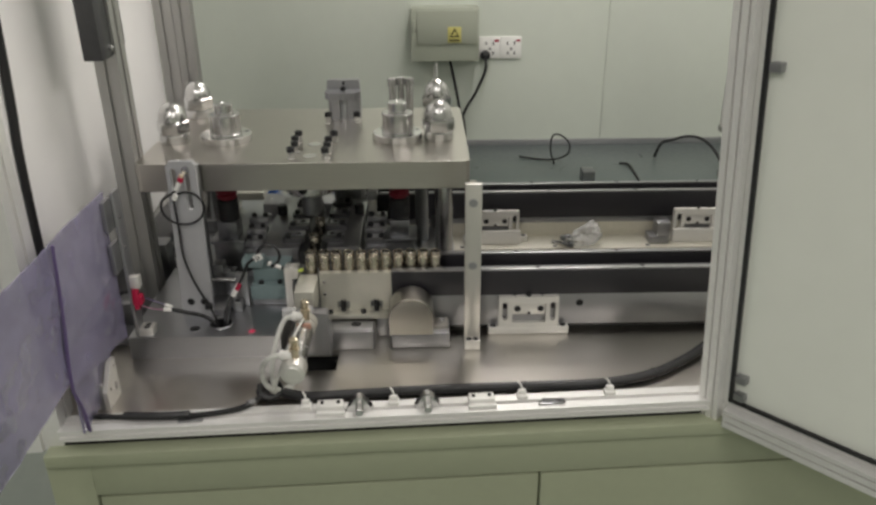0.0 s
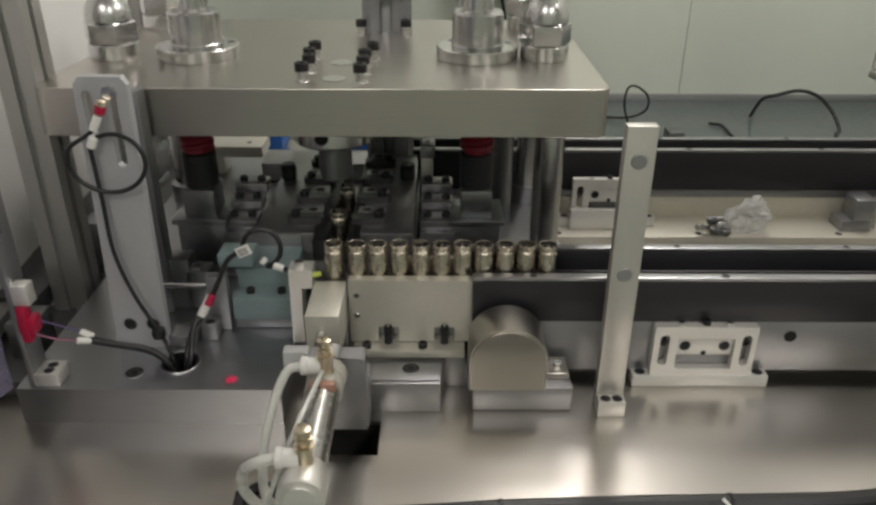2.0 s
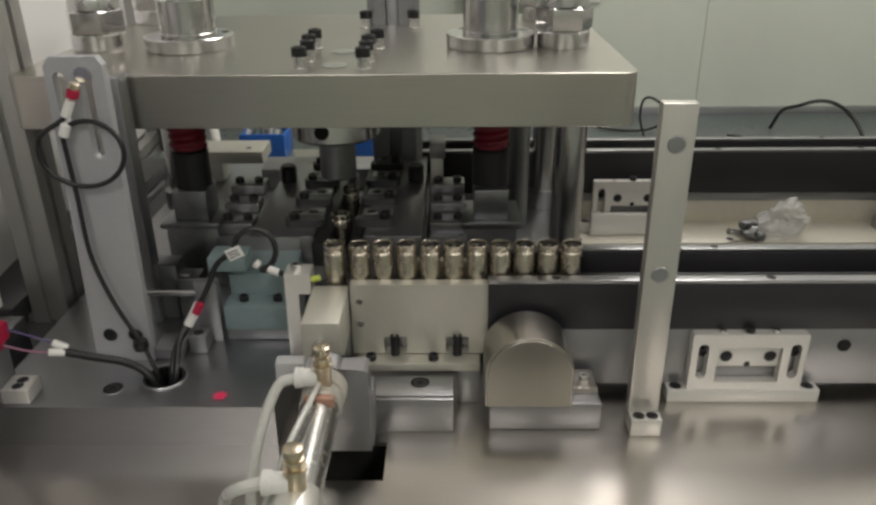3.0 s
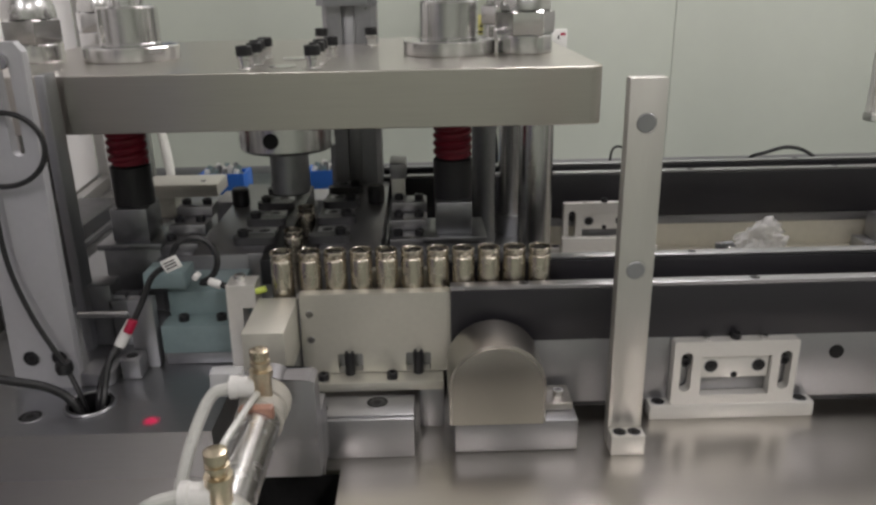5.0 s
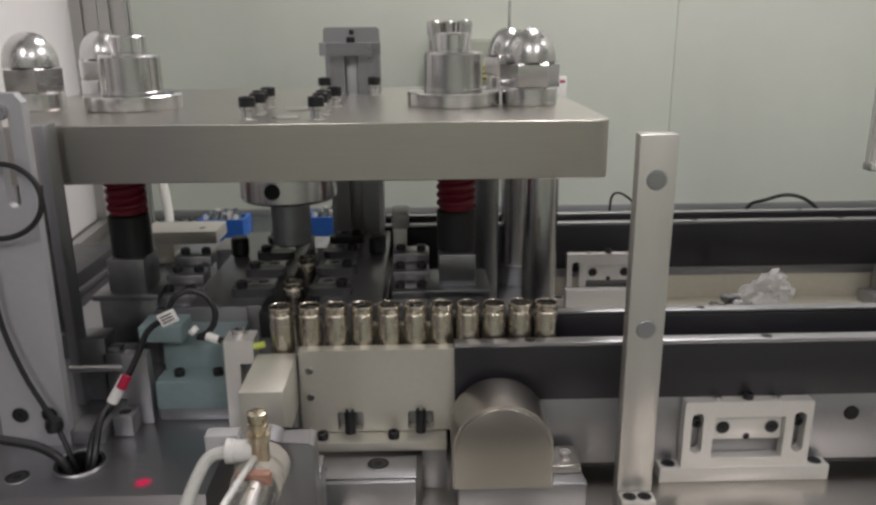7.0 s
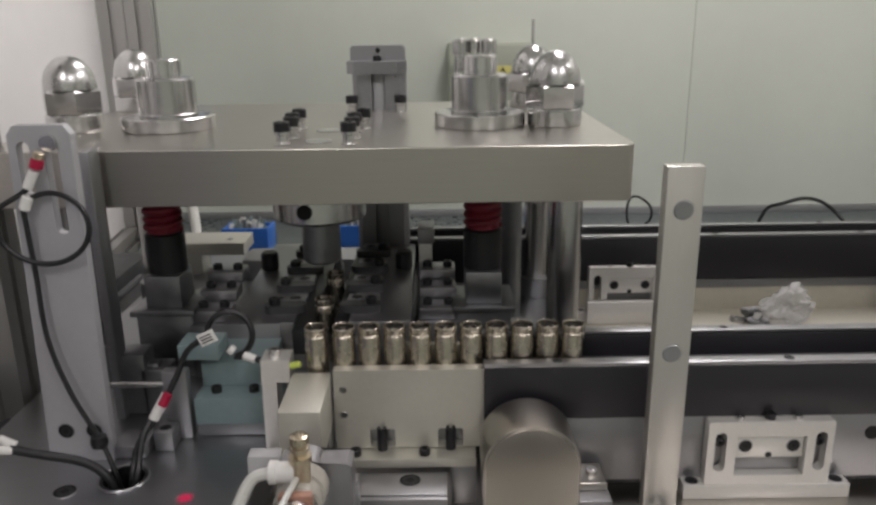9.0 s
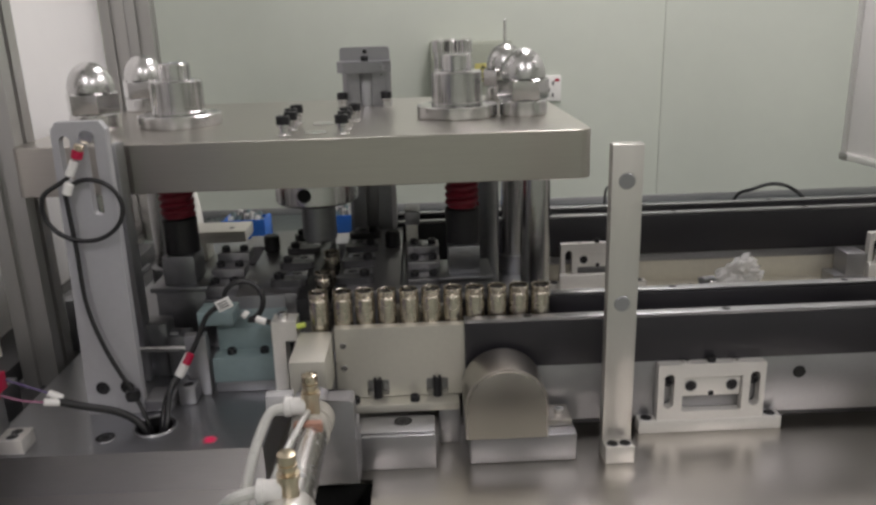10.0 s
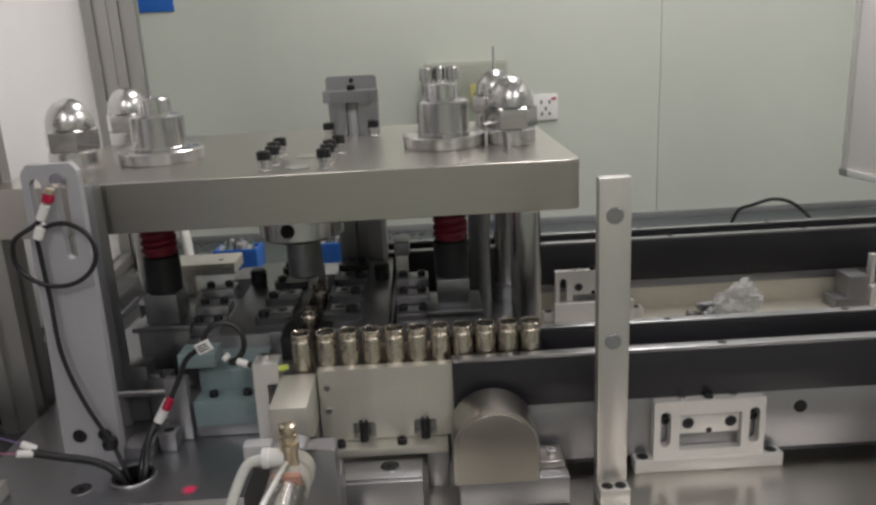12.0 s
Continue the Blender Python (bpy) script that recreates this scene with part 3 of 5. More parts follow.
for u in (0.056, -0.045):
    front_cone(u)
for u in (0.137, -0.088):
    o = thing("rail_clip", tuple(FRONT @ Vector((u, 0.016, 0.006))), "white plastic rail block with two screws", "clip", "clips on the front rail")
    part("block", B((u - 0.019, u + 0.019, 0.008, 0.026, 0.0062, 0.018), (u - 0.021, u + 0.021, 0.0, 0.008, 0.0062, 0.012), bev=0.001), white_plastic, o, xf=FRONT)
    for du in (-0.012, 0.012):
        screw(o, (u + du, 0.018, 0.0165), 0.003, xf=FRONT)
for u in (0.006, 0.200, 0.335, -0.125):
    o = thing("cable_tie_mount", tuple(FRONT @ Vector((u, 0.03, 0.006))), "white cable tie mount with a loose tie end", "cable tie", "tie mounts on the front rail")
    part("mount", B((u - 0.008, u + 0.008, 0.018, 0.033, 0.0062, 0.012), (u - 0.006, u + 0.006, 0.024, 0.030, 0.012, 0.019), bev=0.001), white_plastic, o, xf=FRONT)
    part("tie", tube([(u, 0.028, 0.018), (u - 0.001, 0.031, 0.024), (u - 0.005, 0.037, 0.027)], 0.0014, 6, 5), white_plastic, o, xf=FRONT)
for u in (0.24, -0.29):
    single("slot_nut", B((u - 0.018, u + 0.018, 0.002, 0.009, 0.0062, 0.0085), bev=0.0008), lip_grey, "dark steel slot nut on the front rail", "nut", xf=FRONT)
def loom(points, radius, label):
    o = thing("cable_loom", points[3], label, "cable")
    part("sheath", tube(points, radius), rubber, o)
    for k in (3, 5, 7):
        a, b = Vector(points[k]), Vector(points[k]) + (Vector(points[k + 1]) - Vector(points[k])).normalized() * 0.004
        part("tie_band", rod(a, b, radius + 0.0009, 14), rubber, o)


loom([(-0.080, -0.178, 0.009), (-0.04, -0.190, 0.009), (0.03, -0.186, 0.009), (0.099, -0.180, 0.0085), (0.212, -0.174, 0.0085), (0.292, -0.172, 0.0085), (0.415, -0.166, 0.0085), (0.50, -0.142, 0.0085), (0.571, -0.096, 0.0085), (0.637, -0.040, 0.0085), (0.72, 0.0, 0.0085), (0.82, -0.004, 0.0085)], 0.0078, "black cable loom along the front rail")
fc = thing("front_cable", (-0.24, -0.24, 0.006), "thin black cable with taped sheath near the front rail", "cable")
part("cable", tube([(-0.095, -0.168, 0.012), (-0.115, -0.198, 0.010), (-0.137, -0.220, 0.0105), (-0.18, -0.232, 0.0105), (-0.245, -0.238, 0.0105), (-0.31, -0.236, 0.0105), (-0.36, -0.232, 0.0105)], 0.0042), rubber, fc)
part("sheath", tube([(-0.205, -0.2355, 0.0125), (-0.245, -0.238, 0.0125), (-0.30, -0.2365, 0.0125)], 0.0062), rubber, fc)
part("tape", rod((-0.118, -0.2015, 0.0105), (-0.126, -0.2095, 0.0105), 0.0052, 14), alu_grey, fc, "grey tape band")
single("cable_knot", tube([(-0.118, -0.176, 0.007), (-0.105, -0.165, 0.014), (-0.09, -0.168, 0.018), (-0.082, -0.182, 0.012), (-0.096, -0.19, 0.008), (-0.112, -0.186, 0.012), (-0.114, -0.17, 0.016)], 0.0055), rubber, "dark bundled cable end beneath the cylinder", "cable")

# ---- conveyors ----


def conveyor(y0, x0, x1, lift, depth, label, side, low=0.072):
    o = thing("conveyor", ((x0 + x1) / 2, y0 + depth / 2, 0), label, "conveyor", "parallel conveyors")
    z = lift
    part("side_plate", B((x0, x1, y0 + 0.002, y0 + 0.010, 0.012, low + 0.001 + z), bev=0.0006), side, o)
    part("side_plate", B((x0, x1, y0 + depth - 0.010, y0 + depth - 0.002, 0.012, low + 0.001 + z), bev=0.0006), side, o)
    for a in (y0, y0 + depth - 0.012):
        part("side_rail", B((x0, x1, a, a + 0.012, low + z, 0.118 + z), bev=0.0008), black_anod, o)
        part("rail_lip", B((x0, x1, a + 0.0005, a + 0.0115, 0.1182 + z, 0.1215 + z), bev=0.0006), lip_grey, o)
    part("underframe", B((x0 + 0.01, x1 - 0.01, y0 + 0.0145, y0 + depth - 0.0145, 0.0 if z == 0 else 0.0141, 0.055), bev=0.001), dark_cover, o)
    part("belt", B((x0, x1, y0 + 0.0125, y0 + depth - 0.0125, 0.073 + z, 0.082 + z), bev=0), rubber, o)
    part("guide", B((x0, x1, y0 + 0.040, y0 + 0.044, 0.0822 + z, 0.108 + z), bev=0.0005), black_anod, o)
    for k in range(9):
        x = x0 + 0.06 + k * 0.185 + (0.005 if k % 2 else 0)
        if x < x1 - 0.02:
            recess(o, (x, y0 + 0.006, 0.1216 + z), 0.0042)
            recess(o, (x - 0.03, y0 + depth - 0.006, 0.1216 + z), 0.0036)
    return o


front_conv = conveyor(0.011, 0.083, 0.93, 0.0, 0.078, "black and grey aluminium belt conveyor carrying battery cells", alu_grey)
rear_conv = conveyor(0.400, -0.02, 0.93, -0.0035, 0.062, "black and grey aluminium belt conveyor behind the first", tan_side, 0.0605)
part("lower_strip", B((-0.02, 0.93, 0.3995, 0.4018, 0.046, 0.0565), bev=0.0004), alu_grey, rear_conv, "grey strip under the black rail")
# Solid black discs painted in place of the shaded bores.
for x, z in ((0.409, 0.054), (0.80, 0.054)):
    part("bore", rod((x, 0.0115, z), (x, 0.0135, z), 0.0062), pit_black, front_conv)


def bracket(x, y, z):
    """The slotted foot bracket that carries a conveyor."""
    o = thing("conveyor_bracket", (x, y, z), "light aluminium conveyor bracket with window and two slots", "bracket", "brackets along the conveyors")
    win = rect_loop(x - 0.029, x + 0.029, y * 0 + z + 0.022, z + 0.058)
    bm = plate(rect_loop(x - 0.053, x + 0.051, z + 0.0135, z + 0.072, 0.002), [win, slot_loop(x - 0.042, z + 0.044, 0.0095, 0.036), slot_loop(x + 0.041, z + 0.044, 0.0095, 0.036)], 0.010, "XZ", y + 0.001)
    part("upright", bm, bracket_alu, o)
    part("foot", B((x - 0.070, x + 0.070, y, y + 0.016, z, z + 0.0135), bev=0.0008), bracket_alu, o)
    part("insert", B((x - 0.0285, x + 0.0285, y + 0.005, y + 0.012, z + 0.0365, z + 0.0575), bev=0.0006), bracket_alu, o)
    part("sill", B((x - 0.0285, x + 0.0285, y + 0.0105, y + 0.0125, z + 0.0225, z + 0.036), bev=0.0004), alu_grey, o)
    for dx in (-0.020, 0.020):
        recess(o, (x + dx, y + 0.0049, z + 0.0475), 0.0052, "-Y")
    recess(o, (x, y + 0.0049, z + 0.039), 0.0026, "-Y")
    for dx, dz in ((-0.042, 0.052), (0.041, 0.052)):
        screw(o, (x + dx, y + 0.0085, z + dz), 0.0042, "-Y")
    for dx in (-0.0615, 0.0605):
        recess(o, (x + dx, y + 0.0075, z + 0.0136), 0.0052)
    for dx in (-0.026, 0.022):
        screw(o, (x + dx, y + 0.006, z + 0.0712), 0.003, "Z", SCREW_BRIGHT)
    screw(o, (x - 0.001, y + 0.007, z + 0.0718), 0.0042)
    return o


bracket(0.320, 0.000, 0.0)
for x in (0.293, 0.732):
    o = bracket(x, 0.365, 0.014)
    part("base_block", B((x - 0.056, x + 0.054, 0.3545, 0.3648, 0.0140, 0.044), bev=0.0015), bracket_alu, o)
ris = thing("riser_strip", (0.56, 0.4, 0.0), "flat pale steel riser strip under the rear conveyor", "plate")
part("strip", B((0.2, 0.93, 0.33, 0.478, 0.0, 0.0139), bev=0.0008), riser_steel, ris)
for x in (0.22, 0.42, 0.62, 0.90):
    recess(ris, (x, 0.342, 0.0140), 0.0045)

# bagged parts on the deck
bag = thing("parts_bag", (0.47, 0.35, 0.0139), "crumpled clear plastic bag with small metal parts", "bag")
rng = random.Random(5)
bm = bmesh.new()
r = bmesh.ops.create_icosphere(bm, subdivisions=4, radius=1)
for v in bm.verts:
    n = noise.fractal(v.co * 1.7, 0.8, 2.0, 4)
    c = abs(noise.noise(v.co * 4.2)) * 0.5
    v.co *= 0.85 + 0.32 * n + c * 0.5
    v.co.z = max(v.co.z, -0.72)
bm.transform(Matrix.Translation((0.490, 0.352, 0.036)) @ Matrix.Rotation(radians(-28), 4, "Y") @ Matrix.Diagonal((0.036, 0.026, 0.026, 1)))
part("film", bm, clear_film, bag, "crumpled transparent film")
for k in range(9):
    a, h = rng.uniform(0, 6.28), rng.uniform(0.004, 0.012)
    p = Vector((0.440 + rng.uniform(-0.014, 0.014), 0.345 + rng.uniform(-0.012, 0.012), 0.018 + h))
    part("small_part", rod(p, p + Vector((math.cos(a), math.sin(a), rng.uniform(-0.2, 0.4))) * 0.022, 0.0048, 10), turned if k % 2 else die_steel, bag)
single("angle_block", B((0.625, 0.668, 0.35, 0.385, 0.0139, 0.030), (0.640, 0.668, 0.35, 0.385, 0.030, 0.062), bev=0.001), alu_grey, "small grey L-shaped steel block beside the bracket", "block")

es = thing("end_sensor", (0.875, 0.385, 0.014), "white tube sensor with violet lead at the conveyor end", "sensor")
part("holder", B((0.868, 0.892, 0.372, 0.395, 0.0, 0.085), bev=0.002), die_steel, es)
part("tube", rod((0.865, 0.372, 0.122), (0.885, 0.368, 0.105), 0.0065, 14), white_plastic, es)
part("lead", tube([(0.885, 0.368, 0.105), (0.894, 0.366, 0.09), (0.894, 0.37, 0.06), (0.889, 0.38, 0.04)], 0.004, 8), purple_wire, es)
part("nut", rod((0.842, 0.3985, 0.045), (0.842, 0.389, 0.045), 0.007, 6), chrome, es)
single("wire_loop", tube([(0.79, 0.352, 0.02), (0.81, 0.36, 0.026), (0.835, 0.36, 0.022), (0.86, 0.345, 0.016)], 0.0018, 6), rubber, "thin black wire lying behind the bracket", "wire")

# loose cables and a small box on the bench
for pts, thick in ((((0.645, 1.70, -0.2455), (0.628, 1.70, -0.19), (0.632, 1.70, -0.138), (0.655, 1.70, -0.128), (0.690, 1.70, -0.150), (0.702, 1.70, -0.178), (0.696, 1.71, -0.21), (0.66, 1.73, -0.235), (0.60, 1.76, -0.2455), (0.52, 1.80, -0.2455)), 0.0036),
            (((1.06, 1.78, -0.2455), (1.07, 1.74, -0.18), (1.10, 1.71, -0.158), (1.155, 1.69, -0.138), (1.21, 1.68, -0.150), (1.255, 1.66, -0.190), (1.272, 1.62, -0.235), (1.25, 1.585, -0.2455), (1.235, 1.54, -0.2455)), 0.0056),
            (((0.90, 1.70, -0.2455), (0.930, 1.675, -0.243), (0.932, 1.60, -0.2455), (0.925, 1.47, -0.2455)), 0.0045)):
    single("loose_cable", tube(pts, thick), rubber, "loose black cable lying on the low bench", "cable")
single("junction_box", B((0.716, 0.762, 1.49, 1.55, -0.2498, -0.208), bev=0.003), die_steel, "small dark grey junction box on the low bench", "box")

single("pale_rod", rod((0.636, -0.004, 0.0098), (0.745, -0.004, 0.0098), 0.0095, 20), cream, "pale round rod lying at the foot of the conveyor", "rod")
single("dark_slug", B((0.314, 0.349, -0.2145, -0.2045, 0.0062, 0.0095), bev=0.0012), dark_cover, "small dark oval slug on the front rail", "slug")

# ---- press ----
press_base = thing("bed_plate", (-0.16, 0.25, 0), "thick ground steel press base plate with bolt holes", "base plate")
part("plate", plate(rect_loop(-0.350, -0.1, -0.062, 0.62), [slot_loop(-0.207, -0.019, 0.037, 0.037, 9)], 0.040, "XY", 0.0), base_steel, press_base)
part("plate", B((-0.0995, 0.2, 0.10, 0.62, 0.0, 0.040), bev=0.0012), base_steel, press_base)
for p in ((-0.247, -0.035, 0.0402), (-0.255, -0.02, 0.0402)):
    recess(press_base, p, 0.0085)
    break
well = thing("cable_grommet", (-0.207, -0.019, 0.0), "black cable grommet with bright rim in the press base", "grommet")
part("rim", lathe([(0.0184, 0.036), (0.0184, 0.0418), (0.0192, 0.0424), (0.0202, 0.0412), (0.0202, 0.0402)], 40, (-0.207, -0.019, 0)), lip_grey, well)
# Closed black cup; the dark depth of the hole is in its colour.
part("sleeve", lathe([(0.0182, 0.0415), (0.0160, 0.0415), (0.0158, 0.006), (0.0, 0.006), (0.0, 0.0005), (0.0182, 0.0005), (0.0182, 0.0415)], 40, (-0.207, -0.019, 0)), rubber, well, "black rubber sleeve, closed below for the dark of the hole")

SX = -0.068  # middle line of the press
PT, PB = 0.284, 0.234
head = thing("press_plate", (SX, 0.29, PB), "thick brushed steel press head plate in its raised position", "press plate")
part("plate", plate(rect_loop(-0.358, 0.221, 0.105, 0.485, 0.012), [], PT - PB, "XY", PB), plate_steel, head)
for ob in head.children:
    mod = ob.modifiers.new("edge", "BEVEL")
    mod.width, mod.segments, mod.limit_method, mod.angle_limit = 0.0025, 3, "ANGLE", radians(50)


def acorn(x, y, pin=False):
    o = thing("acorn_nut", (x, y, PT), "polished domed acorn nut on the press head", "nut", "acorn nuts on the press head")
    part("washer", lathe([(0, 0), (0.0265, 0), (0.0275, 0.0015), (0.0275, 0.0165), (0.0265, 0.018), (0, 0.018)], 40, (x, y, PT)), chrome, o)
    part("upper_nut", lathe([(0, 0.0185), (0.0285, 0.0185), (0.0298, 0.0205), (0.0298, 0.040), (0.026, 0.0425), (0, 0.0425)], 6, (x, y, PT)), chrome, o)
    prof = [(0.0255, 0.042)] + [(0.0255 * math.cos(radians(a)) ** 0.95, 0.044 + 0.031 * math.sin(radians(a))) for a in range(0, 90, 9)] + [(0, 0.075)]
    part("dome", lathe(prof, 40, (x, y, PT)), dome_steel, o)
    if pin:
        part("pin", rod((x, y, PT + 0.072), (x, y, PT + 0.105), 0.0022, 10), chrome, o)
    return o


for x in (0.169, 2 * SX - 0.169):
    acorn(x if x > 0 else x - 0.018, 0.240)
    acorn(x if x > 0 else x - 0.020, 0.425, pin=x > 0)


def guide_bush(x, y):
    o = thing("guide_bushing", (x, y, PT), "flanged turned-steel guide bushing with stepped post end", "bushing", "guide bushings on the press head")
    part("flange", lathe([(0, 0), (0.0458, 0), (0.0468, 0.001), (0.0468, 0.0130), (0.0458, 0.0140), (0, 0.0140)], 48, (x, y, PT)), chrome, o)
    part("sleeve", lathe([(0.0300, 0.0141), (0.0300, 0.0165), (0.0292, 0.0172), (0.0292, 0.050), (0.0278, 0.0520), (0.016, 0.0520)], 40, (x, y, PT)), turned, o)
    part("post", lathe([(0.0165, 0.050), (0.0165, 0.0545), (0.0176, 0.055), (0.0176, 0.069), (0.0164, 0.0705), (0.006, 0.0705), (0.005, 0.068), (0, 0.068)], 32, (x, y, PT)), chrome, o)
    for a in (20, 140, 260):
        recess(o, (x + 0.038 * math.cos(radians(a)), y + 0.038 * math.sin(radians(a)), PT + 0.0141), 0.0042)
    return o


for x in (0.093, 2 * SX - 0.093):
    guide_bush(x, 0.247)
for x, y in ((0.078, 0.40), (0.095, 0.412), (0.113, 0.40)):
    o = thing("guide_pin", (x, y, PT), "slim polished pin standing on the press head", "pin", "slim pins on the press head")
    part("shaft", rod((x, y, PT), (x, y, PT + 0.083), 0.0075, 18), chrome, o)
    part("collar", rod((x, y, PT + 0.066), (x, y, PT + 0.081), 0.0095, 18), turned, o)

# head bolts with raised bright collars
BM = mesh_of(lathe([(0, 0), (0.0075, 0), (0.0075, 0.001), (0.0055, 0.0015), (0.0055, 0.008), (0.0070, 0.009), (0.0070, 0.0115), (0, 0.0115)], 20), chrome, "collar")
for x, y in ((-0.091, 0.132), (-0.089, 0.168), (-0.093, 0.200), (-0.092, 0.235), (-0.031, 0.128), (-0.031, 0.162), (-0.032, 0.195), (-0.026, 0.232), (0.006, 0.371), (-0.052, 0.371)):
    o = thing("head_bolt", (x, y, PT), "black socket head bolt with bright collar on the press head", "bolt", "bolts on the press head")
    link(new("collar", BM), o, Matrix.Translation((x, y, PT)))
    screw(o, (x, y, PT + 0.0115), 0.0072)
for y in (0.142, 0.214):
    single("blank_disc", lathe([(0, 0), (0.012, 0), (0.012, 0.0012), (0, 0.0012)], 28, (-0.060, y, PT)), chrome, "thin bright blanking disc on the press head", "disc")

# rear guide column that the head slides on
col = thing("rear_guide_column", (-0.021, 0.40, 0.04), "dark blue-grey slotted guide column with chamfered cap behind the press head", "column")
part("column", plate([(-0.052, 0.390), (-0.046, 0.385), (-0.029, 0.385), (-0.029, 0.396), (-0.013, 0.396), (-0.013, 0.385), (0.006, 0.385), (0.012, 0.390), (0.012, 0.425), (-0.052, 0.425)], [], 0.288, "XY", 0.040), slate, col)
part("groove_strip", B((-0.0285, -0.0135, 0.3925, 0.3958, 0.05, 0.3275), bev=0.0005), alu_grey, col, "light strip in the groove")
part("cap", plate([(-0.058, 0.386), (-0.048, 0.370), (0.003, 0.370), (0.013, 0.386), (0.013, 0.412), (-0.058, 0.412)], [], 0.014, "XY", 0.3285), slate, col)
part("upstand", plate([(-0.056, 0.3285), (0.011, 0.3285), (0.011, 0.357), (0.008, 0.360), (-0.053, 0.360), (-0.056, 0.357)], [], 0.018, "XZ", 0.4125), alu_grey, col, "lighter upstand plate")
screw(col, (-0.022, 0.398, 0.3426), 0.0050)
recess(col, (-0.022, 0.4122, 0.354), 0.003, "-Y")

# columns under the head
for x, mat in ((0.180, turned), (2 * SX - 0.180, turned)):
    for y in (0.196, 0.405):
        o = thing("press_column", (x, y, 0.04), "polished round steel column of the press", "column", "columns of the press")
        part("shaft", rod((x - 0.003, y, 0.04), (x - 0.003, y, PB), 0.017, 28), mat, o)
        part("collar", rod((x - 0.003, y, 0.04), (x - 0.003, y, 0.066), 0.024, 28), base_steel, o)
for x in (0.135, 2 * SX - 0.135):
    o = thing("press_column", (x, 0.33, 0.04), "slender dark steel guide column of the press", "column", "columns of the press")
    part("shaft", rod((x, 0.33, 0.04), (x, 0.33, PB), 0.014, 24), die_steel, o)


def die_spring(x, y):
    o = thing("die_spring", (x, y, 0.04), "dark red coil die spring over a black bush", "spring", "die springs of the press")
    part("foot", B((x - 0.028, x + 0.028, y - 0.028, y + 0.03, 0.0402, 0.108), bev=0.001), die_steel, o)
    part("foot_flange", B((x - 0.032, x + 0.032, y - 0.034, y + 0.034, 0.1082, 0.114), bev=0.001), die_steel, o)
    part("pad", B((x - 0.018, x + 0.018, y - 0.024, y + 0.018, 0.1142, 0.147), bev=0.001), die_steel, o)
    part("bush", lathe([(0, 0.1472), (0.0195, 0.1472), (0.0195, 0.186), (0.017, 0.188), (0, 0.188)], 28, (x, y, 0)), rubber, o)
    n, turns = 16, 5
    bm = tube([(x + 0.0160 * math.cos(2 * math.pi * k / n), y + 0.0160 * math.sin(2 * math.pi * k / n), 0.190 + 0.040 * k / (n * turns)) for k in range(n * turns + 1)], 0.0036, 8, 2)
    part("coil", bm, red_spring, o)
    part("core", rod((x, y, 0.188), (x, y, PB - 0.0005), 0.0165, 24), red_spring, o)


for x in (0.093, 2 * SX - 0.093):
    die_spring(x, 0.195)

# punch
pun = thing("punch_holder", (SX, 0.2, 0.15), "turned steel punch holder hanging under the press head", "punch")
part("holder", lathe([(0, 0.0), (0.044, 0.0), (0.047, 0.003), (0.047, 0.0345), (0, 0.0345)], 44, (SX - 0.004, 0.205, PB - 0.035)), turned, pun)
part("nose", lathe([(0, 0), (0.018, 0), (0.0195, 0.002), (0.0195, 0.046), (0, 0.046)], 32, (SX - 0.004, 0.205, PB - 0.0815)), die_steel, pun)
part("grub_screw", rod((SX - 0.012, 0.1605, PB - 0.020), (SX - 0.012, 0.157, PB - 0.020), 0.0075, 18), pit_black, pun)

# lower die with clamp fingers
die = thing("lower_die", (SX, 0.26, 0.04), "dark steel lower die with centre track and clamp fingers", "die")
part("bed", B((-0.162, 0.024, 0.134, 0.40, 0.0402, 0.0605), bev=0.001), die_steel, die)
for x0, x1 in ((-0.162, -0.0745), (-0.0530, 0.024)):
    part("bed", B((x0, x1, 0.134, 0.40, 0.0607, 0.088), bev=0.001), die_steel, die)
for x0, x1 in ((-0.160, -0.092), (-0.040, 0.020)):
    part("die_plate", B((x0, x1, 0.132, 0.40, 0.0882, 0.112), bev=0.0012), lip_grey, die)
part("track_rail", B((-0.0905, -0.0745, 0.110, 0.38, 0.0882, 0.113), bev=0.001), rubber, die)
part("track_rail", B((-0.0530, -0.0415, 0.110, 0.38, 0.0882, 0.113), bev=0.001), rubber, die)
